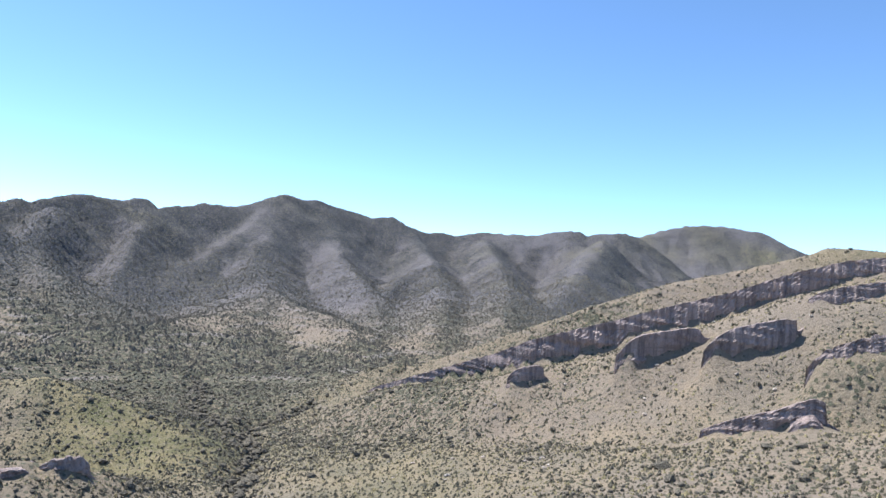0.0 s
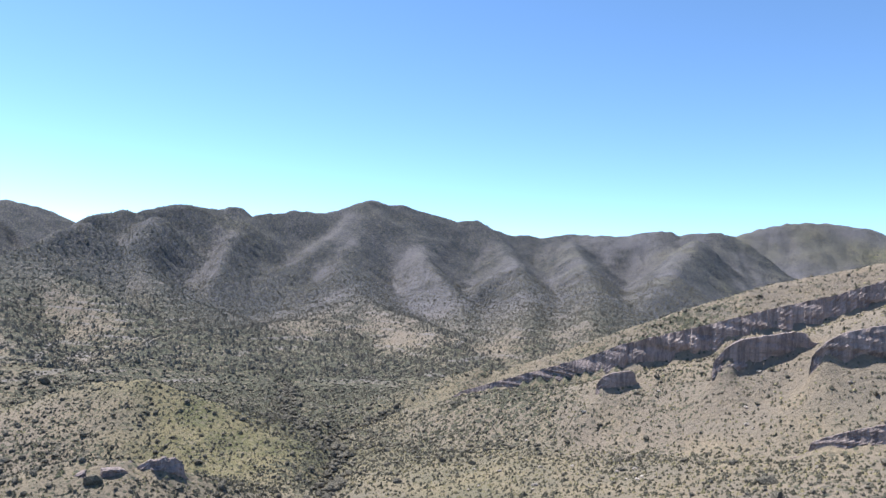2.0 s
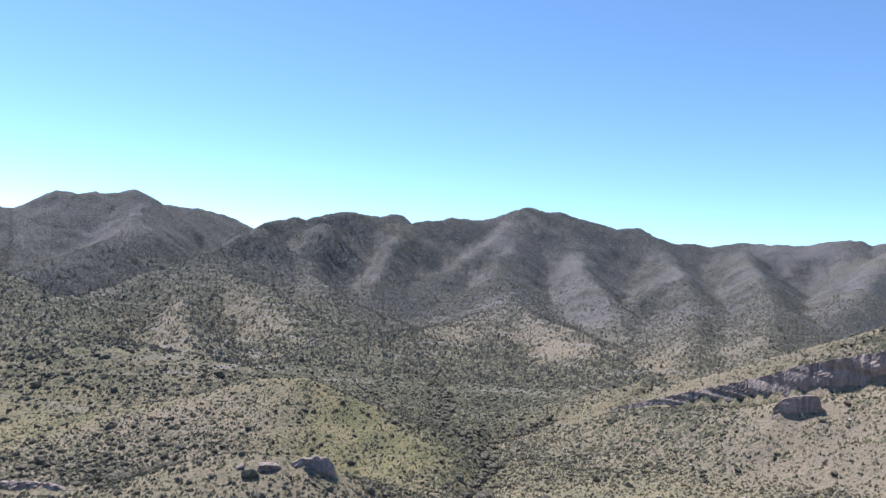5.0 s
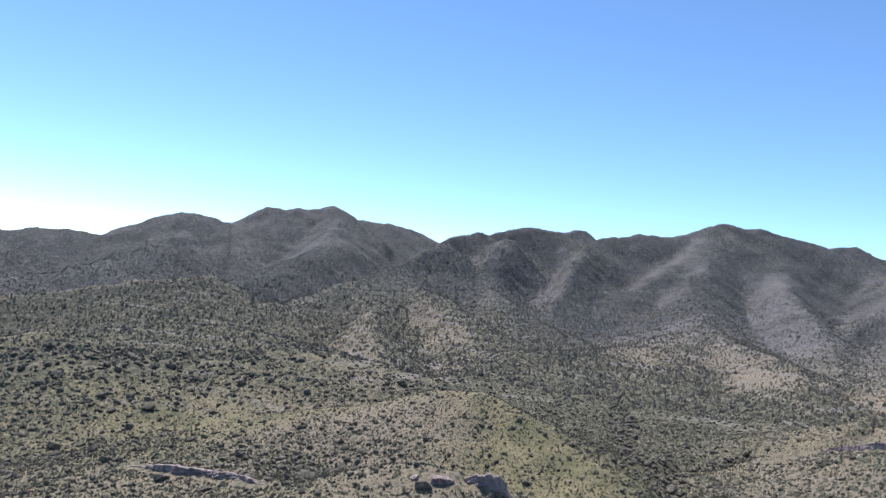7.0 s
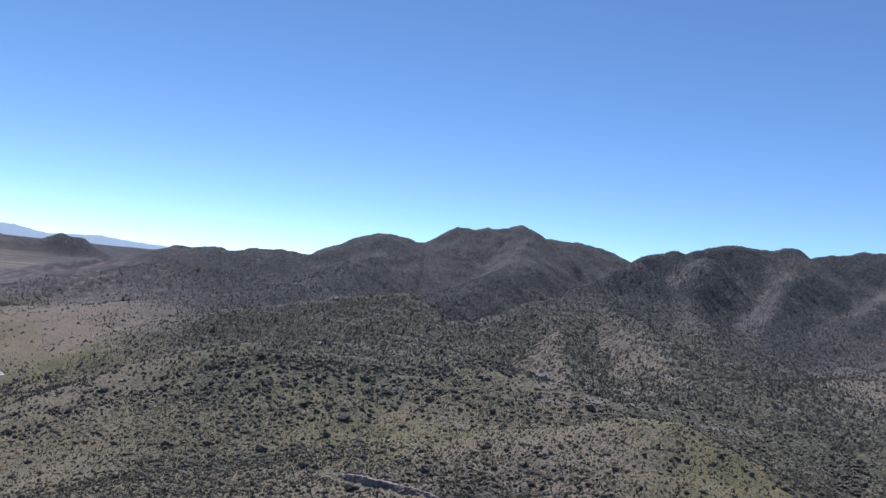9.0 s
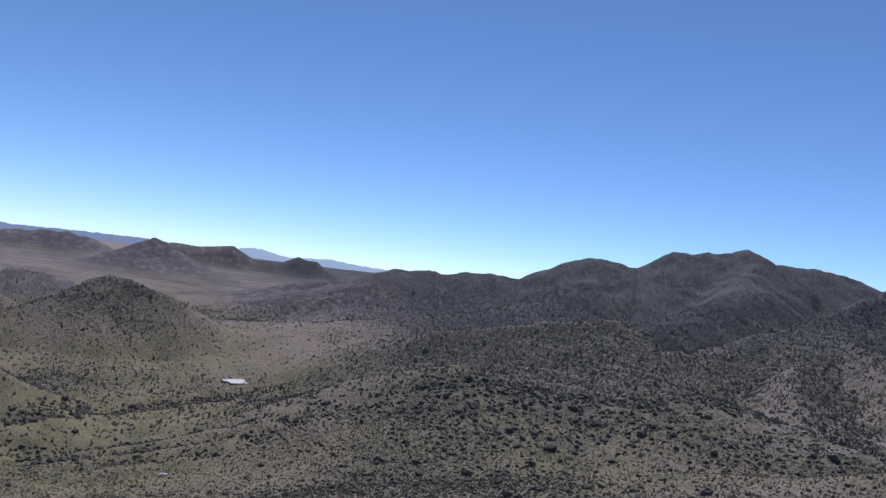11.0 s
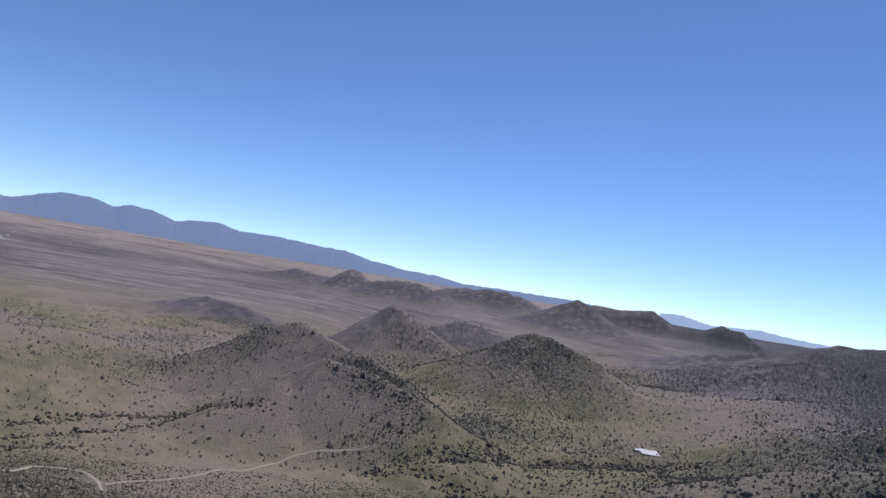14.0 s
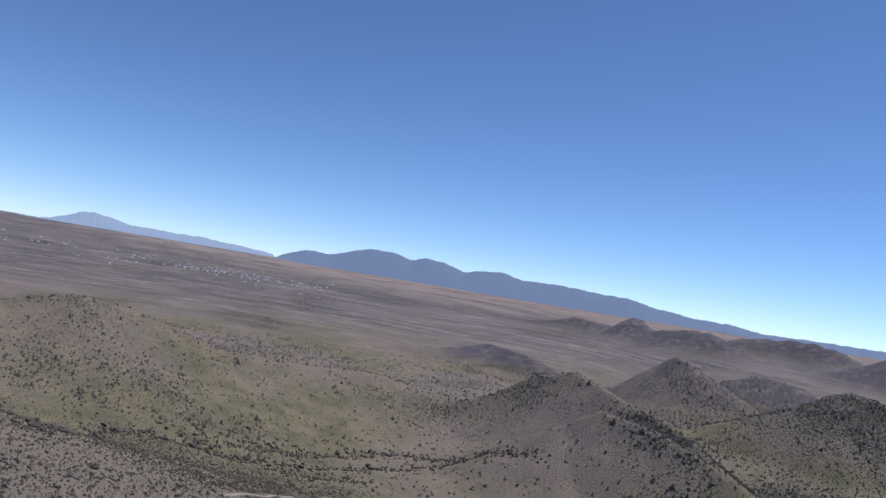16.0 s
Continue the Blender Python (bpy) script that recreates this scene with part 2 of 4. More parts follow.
# ---- terrain ----
# Ridge lines of the hills: x, y, crest height, and how far the flank reaches.
RIDGES = {
    "butte": [(1345, 2341, 294, 350), (1150, 2332, 333, 315), (1043, 2327, 386, 315), (862, 2347, 405, 315), (771, 2325, 387, 280), (617, 2268, 341, 244)],
    "main_crest": [(498, 1833, 308.7, 199), (445, 1816, 313.8, 199), (395, 1808, 309.6, 199), (375, 1812, 303.3, 199), (328, 1821, 311.8, 199), (232, 1835, 298.4, 199), (103, 1848, 297.9, 199), (24, 1850, 285.6, 199), (-49, 1809, 288.5, 199), (-99, 1774, 299.7, 199), (-133, 1747, 315.8, 199), (-186, 1716, 309.5, 199), (-244, 1679, 320.1, 199), (-300, 1621, 332, 199), (-336, 1587, 330.9, 202), (-361, 1563, 338.6, 204), (-378, 1543, 330.6, 203), (-415, 1496, 302.8, 199), (-482, 1400, 285.8, 159)],
    "west_crest": [(-891, 1346, 225, 180), (-941, 1298, 263.6, 195), (-976, 1261, 274.6, 205), (-1007, 1220, 280.2, 213), (-1039, 1172, 276.2, 218), (-1051, 1152, 285.9, 218), (-1062, 1133, 299.4, 218), (-1077, 1111, 290.1, 218), (-1112, 1060, 284.3, 218), (-1121, 1047, 280, 218), (-1128, 1037, 284.7, 218), (-1135, 1024, 281.7, 216), (-1145, 1003, 265.4, 213), (-1158, 976, 247.5, 209), (-1169, 933, 239.7, 200), (-1177, 901, 249.8, 197), (-1188, 847, 240.6, 197)],
    "spur_peak": [(-377, 1499, 295.5, 120), (-374, 1386, 252.9, 110), (-392, 1234, 199.5, 105), (-404, 1125, 170, 95), (-404, 985, 128.4, 85), (-396, 857, 103.8, 75), (-391, 771, 91.5, 60), (-380, 697, 85.7, 45)],
    "spur_c": [(-266, 1594, 280.8, 120), (-217, 1420, 219.7, 105), (-187, 1303, 196.1, 95), (-130, 1129, 160.4, 85), (-76, 913, 123.7, 75), (-56, 764, 103.8, 60)],
    "spur_d": [(-70, 1695, 261.1, 120), (-16, 1366, 195.6, 110), (4, 1116, 159.7, 90), (5, 846, 128.9, 75), (-3, 676, 112.2, 55)],
    "spur_e": [(103, 1753, 271.3, 130), (106, 1342, 201.7, 100), (100, 1011, 158.9, 85), (69, 773, 128.7, 65)],
    "spur_f": [(-586, 1052, 244.8, 100), (-555, 919, 191, 80), (-444, 799, 148.8, 70), (-374, 700, 120.2, 55), (-341, 627, 105.3, 40)],
    "cliff_ridge": [(-63, 466, 100, 27), (-25, 439, 115, 31), (25, 419, 135, 40), (72, 404, 155, 49), (115, 388, 174, 58), (157, 379, 186, 67), (184, 372, 193, 72), (201, 369, 199, 76), (223, 356, 198, 81), (287, 320, 203, 85), (371, 255, 207, 90)],
    "north_nose": [(-268, 210, 84, 62), (-276, 293, 91, 45), (-246, 314, 99, 42), (-205, 326, 113, 42), (-178, 325, 117, 37), (-143, 321, 109, 33), (-113, 306, 99, 29)],
    "spur_w": [(-580, 812, 193.2, 60), (-619, 807, 165, 98), (-616, 651, 133, 86), (-585, 537, 115, 74), (-548, 458, 104, 62)],
    "knob": [(-751, 276, 68, 60), (-737, 368, 93, 74), (-708, 444, 120, 96), (-733, 344, 112, 91), (-708, 395, 121, 98), (-666, 447, 136, 110), (-620, 495, 149, 121), (-567, 497, 132, 100)],
    "bush_hill": [(-548, 266, 96, 90), (-515, 309, 105, 90), (-480, 356, 113, 90), (-459, 392, 117, 90), (-393, 392, 113, 75), (-331, 383, 100, 52)],
    "bush_front": [(-520, 133, 65, 62), (-517, 188, 88, 77), (-500, 261, 106, 84), (-489, 304, 108, 84)],
    "low_hills": [(-869, 76, 66, 120), (-902, 154, 80, 130), (-935, 251, 92, 140), (-950, 374, 107, 150), (-929, 540, 135, 150), (-845, 584, 140, 120)],
    "hill_b": [(-920, -14, 121, 60), (-921, 3, 128, 63), (-921, 22, 125, 61), (-880, 88, 107, 53)],
    "cone_small": [(-1068, -227, 122, 50), (-1070, -219, 128, 50), (-1068, -205, 123, 50)],
    "knoll": [(-1205, -157, 104, 50), (-1209, -130, 115, 50), (-1215, -81, 110, 50)],
    "hill_d": [(-708, -285, 76, 38), (-718, -263, 94, 47), (-714, -221, 105, 53), (-681, -162, 93, 46), (-628, -87, 81, 40), (-576, -40, 68, 38)],
    "cone": [(-1921, 31, 175, 85), (-1921, 62, 191, 85), (-1911, 91, 180, 85)],
    "twin": [(-2620, 129, 196, 40), (-2616, 212, 194, 40), (-2605, 332, 210, 45), (-2594, 417, 163, 34), (-2581, 495, 166, 35), (-2569, 559, 201, 42), (-2563, 589, 190, 38), (-2555, 622, 191, 39), (-2545, 666, 155, 32)],
    "dome": [(-2206, -680, 156, 44), (-2213, -657, 169, 44), (-2221, -630, 165, 44)],
    "dome_row": [(-2302, -984, 93, 75), (-2342, -891, 140, 75), (-2322, -802, 130, 75), (-2182, -587, 138, 75), (-2111, -465, 160, 75), (-2077, -388, 159, 75)],
    "mesa_row": [(-2486, -381, 160, 68), (-2496, -314, 173, 68), (-2461, -190, 184, 68), (-2417, -106, 170, 68)],
    "east_low": [(-1655, 511, 151, 96), (-1579, 586, 182, 121), (-1504, 643, 186, 126), (-1473, 664, 179, 121), (-1368, 702, 196, 136)],
    "plain_knoll": [(-1211, -697, 51, 60), (-1255, -622, 74, 60), (-1245, -529, 64, 60)],
    "hill_e": [(-245, -541, 85, 90), (-313, -535, 102, 100), (-370, -527, 112, 100), (-415, -523, 105, 90), (-450, -511, 92, 80), (-493, -489, 76, 75), (-551, -463, 69, 70), (-638, -424, 65, 60), (-695, -379, 54, 50)],
    "near_left": [(-136, -240, 103, 90), (-178, -233, 97, 80), (-187, -217, 93, 60), (-192, -178, 87, 40)],
    "bench": [(-48, 276, 85, 30), (-12, 255, 94, 45), (26, 234, 103, 60), (78, 227, 120, 90), (118, 203, 132, 100), (154, 171, 146, 110)],
    "spur_g": [(-522, 1239, 257.5, 100), (-481, 1093, 201.3, 75), (-453, 996, 162.8, 65), (-407, 852, 121.4, 50)],
    "spur_dome": [(-347, 1506, 287.8, 130), (-331, 1242, 195.8, 110), (-267, 1063, 157.2, 100), (-210, 891, 135.4, 95), (-210, 788, 124.5, 90), (-234, 686, 117.9, 85), (-257, 613, 114.4, 80), (-272, 562, 114.2, 75), (-277, 514, 108.3, 60), (-277, 480, 102.8, 45), (-279, 443, 98.4, 35)],
    "spur_shoulder": [(-210, 891, 135.4, 90), (-116, 747, 120.8, 75), (-68, 632, 110.3, 60), (-51, 554, 100.6, 45)],
    "spur_wash": [(-216, 703, 119.1, 70), (-162, 584, 105.4, 50), (-128, 500, 92.5, 35)],
    "spur_d_arm": [(-16, 1366, 195.6, 90), (-71, 1214, 165.6, 70), (-84, 1073, 140.2, 55)],
    "spur_east": [(383, 1691, 285.3, 120), (272, 1377, 208.1, 110), (196, 1117, 160.4, 95), (117, 896, 125.2, 80), (64, 741, 108, 60)],
    "spur_j": [(-543, 733, 159.4, 75), (-458, 672, 150.4, 70), (-361, 604, 126.1, 60), (-310, 542, 107.8, 40)],
    "spur_gully": [(-525, 659, 148.2, 70), (-422, 523, 119.2, 55), (-338, 437, 104.1, 40)],
    "spur_i": [(-1027, 1115, 268, 129), (-894, 965, 214, 133), (-796, 706, 146, 89), (-770, 578, 119, 72)],
    "spur_k": [(-1190, 851, 223, 108), (-1056, 691, 171, 105), (-971, 539, 131, 80)],
    "spur_l": [(-1165, 859, 221, 107), (-1014, 691, 162, 100), (-945, 512, 124, 75)],
    "rock_lobe": [(-133, 200, 111, 40), (-123, 204, 112, 38), (-110, 213, 109, 24), (-102, 223, 105, 20)],
    "talus": [(-34, 394, 99, 20), (-15, 378, 107, 25), (28, 351, 117, 30), (46, 339, 124, 35), (75, 327, 133, 40), (105, 311, 147, 51), (124, 302, 155, 58), (144, 290, 165, 65), (162, 281, 171, 71), (172, 274, 175, 73), (212, 260, 181, 79)],
    "shoulder": [(-576, 858, 221.4, 120), (-580, 812, 199.2, 120), (-580, 755, 181, 115), (-574, 696, 165.4, 115), (-573, 644, 151.3, 110)],
    "hill_d_front": [(-572, -193, 59, 35), (-591, -178, 74.6, 40), (-609, -155, 90.1, 42), (-604, -111, 86.2, 40), (-590, -74, 78.3, 36), (-569, -36, 65.2, 28)],
    "main_crest_end": [(-482, 1400, 285.8, 159), (-535, 1298, 271.5, 154), (-541, 1279, 282.2, 154), (-564, 1239, 279, 154), (-571, 1228, 276.8, 154), (-609, 1173, 277.7, 154), (-620, 1150, 270.6, 151), (-638, 1111, 256.5, 146), (-650, 1065, 256, 138), (-654, 1026, 246, 130), (-656, 974, 230.4, 117)],
    "west_crest_end": [(-1188, 847, 240.6, 197), (-1195, 821, 226, 187), (-1202, 803, 227.1, 185), (-1214, 768, 208, 180), (-1229, 723, 188.2, 175), (-1243, 688, 193.8, 173), (-1258, 646, 194.2, 171), (-1281, 577, 181.6, 167), (-1285, 563, 183, 166), (-1292, 535, 181.7, 166), (-1299, 508, 178.4, 166), (-1304, 485, 178.7, 166), (-1335, 444, 161.1, 145), (-1361, 398, 145.2, 126), (-1386, 293, 123, 104)],
}

PROFILE = {n: 1.25 for n in ("hill_b", "cone_small", "dome", "hill_d", "hill_d_front", "knoll")}
PROFILE.update({n: 1.5 for n in ("cone", "twin", "dome_row", "mesa_row")})
PROFILE.update({n: 1.45 for n in ("hill_e", "near_left", "low_hills", "knob", "bush_hill", "bush_front", "north_nose", "cliff_ridge", "east_low", "bench", "talus")})
# Rock ledges: how far they shape the slope, and along the line x, y, height of foot and of top.
LEDGES = [
    (36, [(-43.5, 412.7, 100.5, 102.1), (-15.6, 394.7, 110.1, 113.8), (28.7, 363.9, 121.3, 132.8), (47.1, 351.9, 128.5, 142.1), (77.4, 339.3, 138.3, 152.8), (109.6, 324.0, 152.1, 164.4), (128.8, 314.7, 160.4, 171.0), (150.2, 302.8, 170.8, 180.7), (168.5, 293.0, 177.7, 186.9), (179.9, 286.2, 181.0, 188.8), (221.1, 271.3, 188.2, 194.7)]),
    (9, [(30.8, 326.6, 120.4, 126.5), (33.5, 323.3, 121.0, 130.2), (42.2, 322.2, 124.0, 132.4), (51.7, 323.9, 129.2, 134.0)]),
    (9, [(70.7, 299.8, 135.0, 141.6), (73.8, 295.9, 135.6, 147.8), (81.4, 293.9, 137.7, 150.8), (103.4, 294.4, 146.0, 155.3), (114.0, 291.5, 150.5, 158.0)]),
    (9, [(98.7, 275.9, 142.3, 148.5), (101.1, 271.8, 143.2, 153.7), (112.2, 267.4, 146.3, 157.7), (121.8, 265.4, 149.0, 160.5), (131.2, 265.3, 152.7, 162.6), (138.9, 268.2, 157.6, 166.1)]),
    (11, [(137.9, 279.9, 165.1, 172.2), (150.8, 273.1, 168.3, 174.9), (166.2, 264.0, 171.3, 178.4), (184.9, 251.3, 175.2, 181.6)]),
    (9, [(120.7, 241.5, 145.1, 148.0), (127.2, 235.9, 148.5, 152.8), (136.0, 228.6, 153.1, 158.2), (151.1, 218.9, 158.2, 163.8)]),
    (8, [(82.3, 236.1, 123.5, 124.9), (94.5, 227.1, 125.0, 130.2), (105.0, 219.1, 128.5, 135.3), (114.5, 214.3, 133.9, 140.5), (123.6, 212.7, 138.7, 141.7)]),
    (4, [(106.7, 213.8, 129.9, 131.9), (110.3, 210.9, 130.6, 133.9), (115.0, 209.5, 132.5, 134.4)]),
    (4, [(-117.2, 209.4, 105.6, 106.9), (-113.1, 209.4, 105.6, 109.4), (-108.8, 210.6, 105.7, 110.4), (-104.6, 213.8, 105.7, 110.3), (-101.4, 217.5, 105.9, 107.3)]),
    (5, [(-125.9, 194.9, 107.8, 109.1), (-119.2, 199.1, 107.1, 108.9), (-114.3, 204.2, 106.5, 108.1)]),
    (6, [(-255.3, 188.0, 83.2, 84.5), (-236.9, 191.0, 85.3, 88.4), (-221.5, 196.8, 86.3, 88.7), (-178.8, 189.7, 94.8, 96.2)]),
]
# Dry creeks: depth, half width, line.
CREEKS = [
    (5, 9, [(-59, 226), (-69, 262), (-81, 322), (-102, 373), (-92, 406), (-71, 428)]),
    (4, 8, [(-102, 373), (-120, 383), (-146, 441), (-167, 499)]),
    (3, 10, [(-521, -61), (-529, -33), (-625, 31), (-663, 87), (-691, 128), (-728, 192)]),
    (3, 10, [(-497, -12), (-466, 50), (-446, 95), (-470, 139), (-477, 209)]),
    (2, 9, [(-185, -222), (-296, -349), (-345, -333), (-365, -314), (-391, -287), (-438, -256)]),
    (2, 9, [(-345, -333), (-436, -321), (-523, -290), (-558, -225), (-552, -171)]),
    (2, 6, [(-530, -33), (-552, 3), (-646, 42), (-670, 88), (-694, 124)]),
    (2, 6, [(-498, -27), (-495, 18), (-486, 50), (-479, 76), (-468, 115)]),
    (2, 6, [(-505, -81), (-509, -45), (-508, -14), (-508, 41), (-507, 97), (-475, 140)]),
    (2, 6, [(-531, -18), (-637, 36), (-710, 144), (-518, 170)]),
    (2, 6, [(-349, -347), (-356, -321), (-407, -301), (-475, -275), (-567, -228)]),
]


def smooth(x, lo, hi):
    t = np.clip((x - lo) / (hi - lo), 0, 1)
    return t * t * (3 - 2 * t)


def value_noise(x, y, seed):
    ix, iy = np.floor(x).astype(np.int64), np.floor(y).astype(np.int64)
    fx, fy = x - ix, y - iy
    u, v = fx * fx * fx * (fx * (fx * 6 - 15) + 10), fy * fy * fy * (fy * (fy * 6 - 15) + 10)

    def corner(i, j):
        n = (i * 374761393 + j * 668265263 + seed * 974711) & 0x7FFFFFFF
        n = ((n ^ (n >> 13)) * 1274126177) & 0x7FFFFFFF
        return ((n ^ (n >> 16)) & 0xFFFF) / 65535.0
    a, b = corner(ix, iy), corner(ix + 1, iy)
    c, d = corner(ix, iy + 1), corner(ix + 1, iy + 1)
    return (a + (b - a) * u) * (1 - v) + (c + (d - c) * u) * v


def fbm(x, y, size, octaves, seed, gain=0.5):
    total, amp, norm = np.zeros_like(x), 1.0, 0.0
    for o in range(octaves):
        total += amp * (value_noise(x / size + 17.3 * o, y / size - 9.1 * o, seed + o) * 2 - 1)
        norm += amp
        amp, size = amp * gain, size * 0.5
    return total / norm


def ridged(x, y, size, octaves, seed):
    total, amp, norm = np.zeros_like(x), 1.0, 0.0
    for o in range(octaves):
        total += amp * (1 - np.abs(value_noise(x / size + 3.7 * o, y / size + 5.9 * o, seed + o) * 2 - 1))
        norm += amp
        amp, size = amp * 0.5, size * 0.5
    return total / norm


def floor_height(x, y):
    """The valley floor: high ground round the start, falling west to a broad plain that climbs again to the horizon."""
    r = np.hypot(x, y)
    upper = np.interp(r, [500, 700, 900, 1050, 1700, 2300, 3200, 4900], [32, 34, 52, 58, 92, 114, 135, 172])
    lower = np.interp(r, [500, 620, 760, 1000, 1330, 2000, 2400, 3200, 4900], [26, 31, 38, 28, 34, 72, 95, 122, 172])
    south = smooth(np.degrees(np.arctan2(-x, y)), 96, 112)
    plain = upper * (1 - south) + lower * south
    west = smooth(-x - 0.25 * y, 130, 520)
    east = np.clip((r - 1500) / 3400, 0, 1)
    high = 86 * (1 - east) + 172 * east
    return high * (1 - west) + plain * west


def along(pts, x, y):
    """Distance to a polyline, arc length of the nearest point, side (+ on the right of its direction), length."""
    best = np.full_like(x, 1e9)
    s_at, side, run = np.zeros_like(x), np.zeros_like(x), 0.0
    for (x0, y0, *_), (x1, y1, *_) in zip(pts, pts[1:]):
        dx, dy = x1 - x0, y1 - y0
        n = math.hypot(dx, dy) + 1e-6
        t = np.clip(((x - x0) * dx + (y - y0) * dy) / (n * n), 0, 1)
        d = np.hypot(x - x0 - t * dx, y - y0 - t * dy)
        m = d < best
        best = np.where(m, d, best)
        s_at = np.where(m, run + t * n, s_at)
        side = np.where(m, np.sign((x - x0) * dy - (y - y0) * dx), side)
        run += n
    return best, s_at, side, run


def close_to(pts, x, y, reach):
    """Which places lie within reach of a line's bounding box."""
    px, py = [p[0] for p in pts], [p[1] for p in pts]
    return np.flatnonzero((x > min(px) - reach) & (x < max(px) + reach) & (y > min(py) - reach) & (y < max(py) + reach))


def ridge_lift(number, pts, k, cut, round_top, x, y, wx, wy):
    """Height of one hill above the floor, and the distance to its crest over its width."""
    best, s_at, d_at, run = np.zeros_like(x), np.zeros_like(x), np.full_like(x, 9.0), 0.0
    for (x0, y0, z0, w0), (x1, y1, z1, w1) in zip(pts, pts[1:]):
        dx, dy = x1 - x0, y1 - y0
        n = math.hypot(dx, dy) + 1e-6
        t = np.clip(((x - x0) * dx + (y - y0) * dy) / (n * n), 0, 1)
        d0 = np.hypot(x - x0 - t * dx, y - y0 - t * dy)
        bend = smooth(d0, 0, 90)
        d = np.hypot(x + wx * bend - x0 - t * dx, y + wy * bend - y0 - t * dy)
        w = w0 + (w1 - w0) * t
        soft = round_top * w
        dr = (np.sqrt(d * d + soft * soft) - soft) / (2.4 * w)
        crest = z0 + (z1 - z0) * t - floor_height(x0 + t * dx, y0 + t * dy)
        b = crest * np.clip(1 - dr, 0, 1) ** k
        m = b > best
        best, s_at, d_at = np.where(m, b, best), np.where(m, run + t * n, s_at), np.where(m, d0 / w, d_at)
        run += n
    size = max(26, 0.40 * pts[len(pts) // 2][3])
    flute = 0.85 - ridged(s_at + 0.2 * size * fbm(x, y, 60, 2, 15), d_at * size * 0.9 + 100 * number, size, 4, 21 + number)
    return best * (1 - cut * flute * smooth(d_at, 0.06, 0.8) * smooth(best, 4, 60)), d_at


def height(x, y, ledges=True):
    """Ground height at x, y (arrays), how far down a flank it is, and the height of the hill there."""
    base = floor_height(x, y)
    power = np.zeros_like(x)
    near = np.full_like(x, 9.0)
    far = smooth(np.hypot(x, y), 200, 600)
    wx, wy = 16 * fbm(x, y, 130, 3, 5) * far, 16 * fbm(x, y, 130, 3, 9) * far
    for number, (name, pts) in enumerate(RIDGES.items()):
        at = close_to(pts, x, y, 2.4 * max(p[3] for p in pts) + 40)
        if len(at):
            b, d = ridge_lift(number, pts, PROFILE.get(name, 1.5), 0.1 if name in PROFILE else 0.22, 0.18 if name.startswith("spur") else 0.025, x[at], y[at], wx[at], wy[at])
            power[at] += np.maximum(b, 0) ** 14
            near[at] = np.minimum(near[at], d)
    lift = power ** (1 / 14)
    flank = smooth(near, 0.02, 0.3) * smooth(lift, 4, 50)
    tall = np.clip(lift / (120 - 70 * smooth(y, 360, 460)), 0.1, 1.3)
    craggy = smooth(np.hypot(x, y), 500, 1000) * smooth(lift, 50, 110) * smooth(y, 100, 400)
    z = base + lift + flank * tall * (4 * fbm(x, y, 70, 4, 33) + 6 * (ridged(x, y, 120, 3, 91) - 0.6) + craggy * 7 * (ridged(x, y, 70, 4, 93) - 0.62))
    z += (1 - flank) * craggy * tall * 5.0 * fbm(x, y, 34, 4, 37, 0.6)
    z += 1.1 * fbm(x, y, 26, 4, 41) + 3.0 * (1 - flank) * fbm(x, y, 170, 2, 51) * smooth(np.hypot(x, y), 100, 400)
    r = np.hypot(x, y)
    bedded = smooth(r, 330, 480) * (1 - smooth(r, 900, 1150)) * smooth(y, 150, 330) * smooth(lift, 5, 25)
    phase = (z + 5 * fbm(x, y, 160, 2, 57)) / 5.5 * 2 * np.pi
    z += bedded * (0.55 + 0.45 * fbm(x, y, 90, 2, 59)) * 0.85 * np.sin(phase)
    for depth, width, pts in CREEKS:
        at = close_to(pts, x, y, 3 * width)
        if len(at):
            d, s_at, side, run = along(pts, x[at], y[at])
            z[at] -= depth * np.exp(-(d / width) ** 2) * (0.75 + 0.5 * fbm(s_at, s_at * 0, 30, 2, 95))
    if ledges:
        for reach, pts in LEDGES:
            at = close_to(pts, x, y, 2.6 * reach)
            if not len(at):
                continue
            d, s_at, side, run = along(pts, x[at], y[at])
            sd = d * side + 1.2 * fbm(s_at, s_at * 0, 9, 2, 97)
            at_s, cum = [0.0], 0.0
            for p, q in zip(pts, pts[1:]):
                cum += math.hypot(q[0] - p[0], q[1] - p[1])
                at_s.append(cum)
            low, high = np.interp(s_at, at_s, [p[2] for p in pts]), np.interp(s_at, at_s, [p[3] for p in pts])
            inside = np.minimum(s_at, run - s_at)
            weight = np.exp(-(d / reach) ** 2) * smooth(inside, 0, (0.04 if run > 90 else 0.26) * run + 1)
            step = smooth(sd, -1.6, 1.6)
            z[at] += weight * (high + (low - high) * step - z[at])
    return z, flank, lift


FIELD = (-1119.2, -612.8)


def spot(x, y, cx, cy, rx, ry):
    return np.exp(-(((x - cx) / rx) ** 2 + ((y - cy) / ry) ** 2))


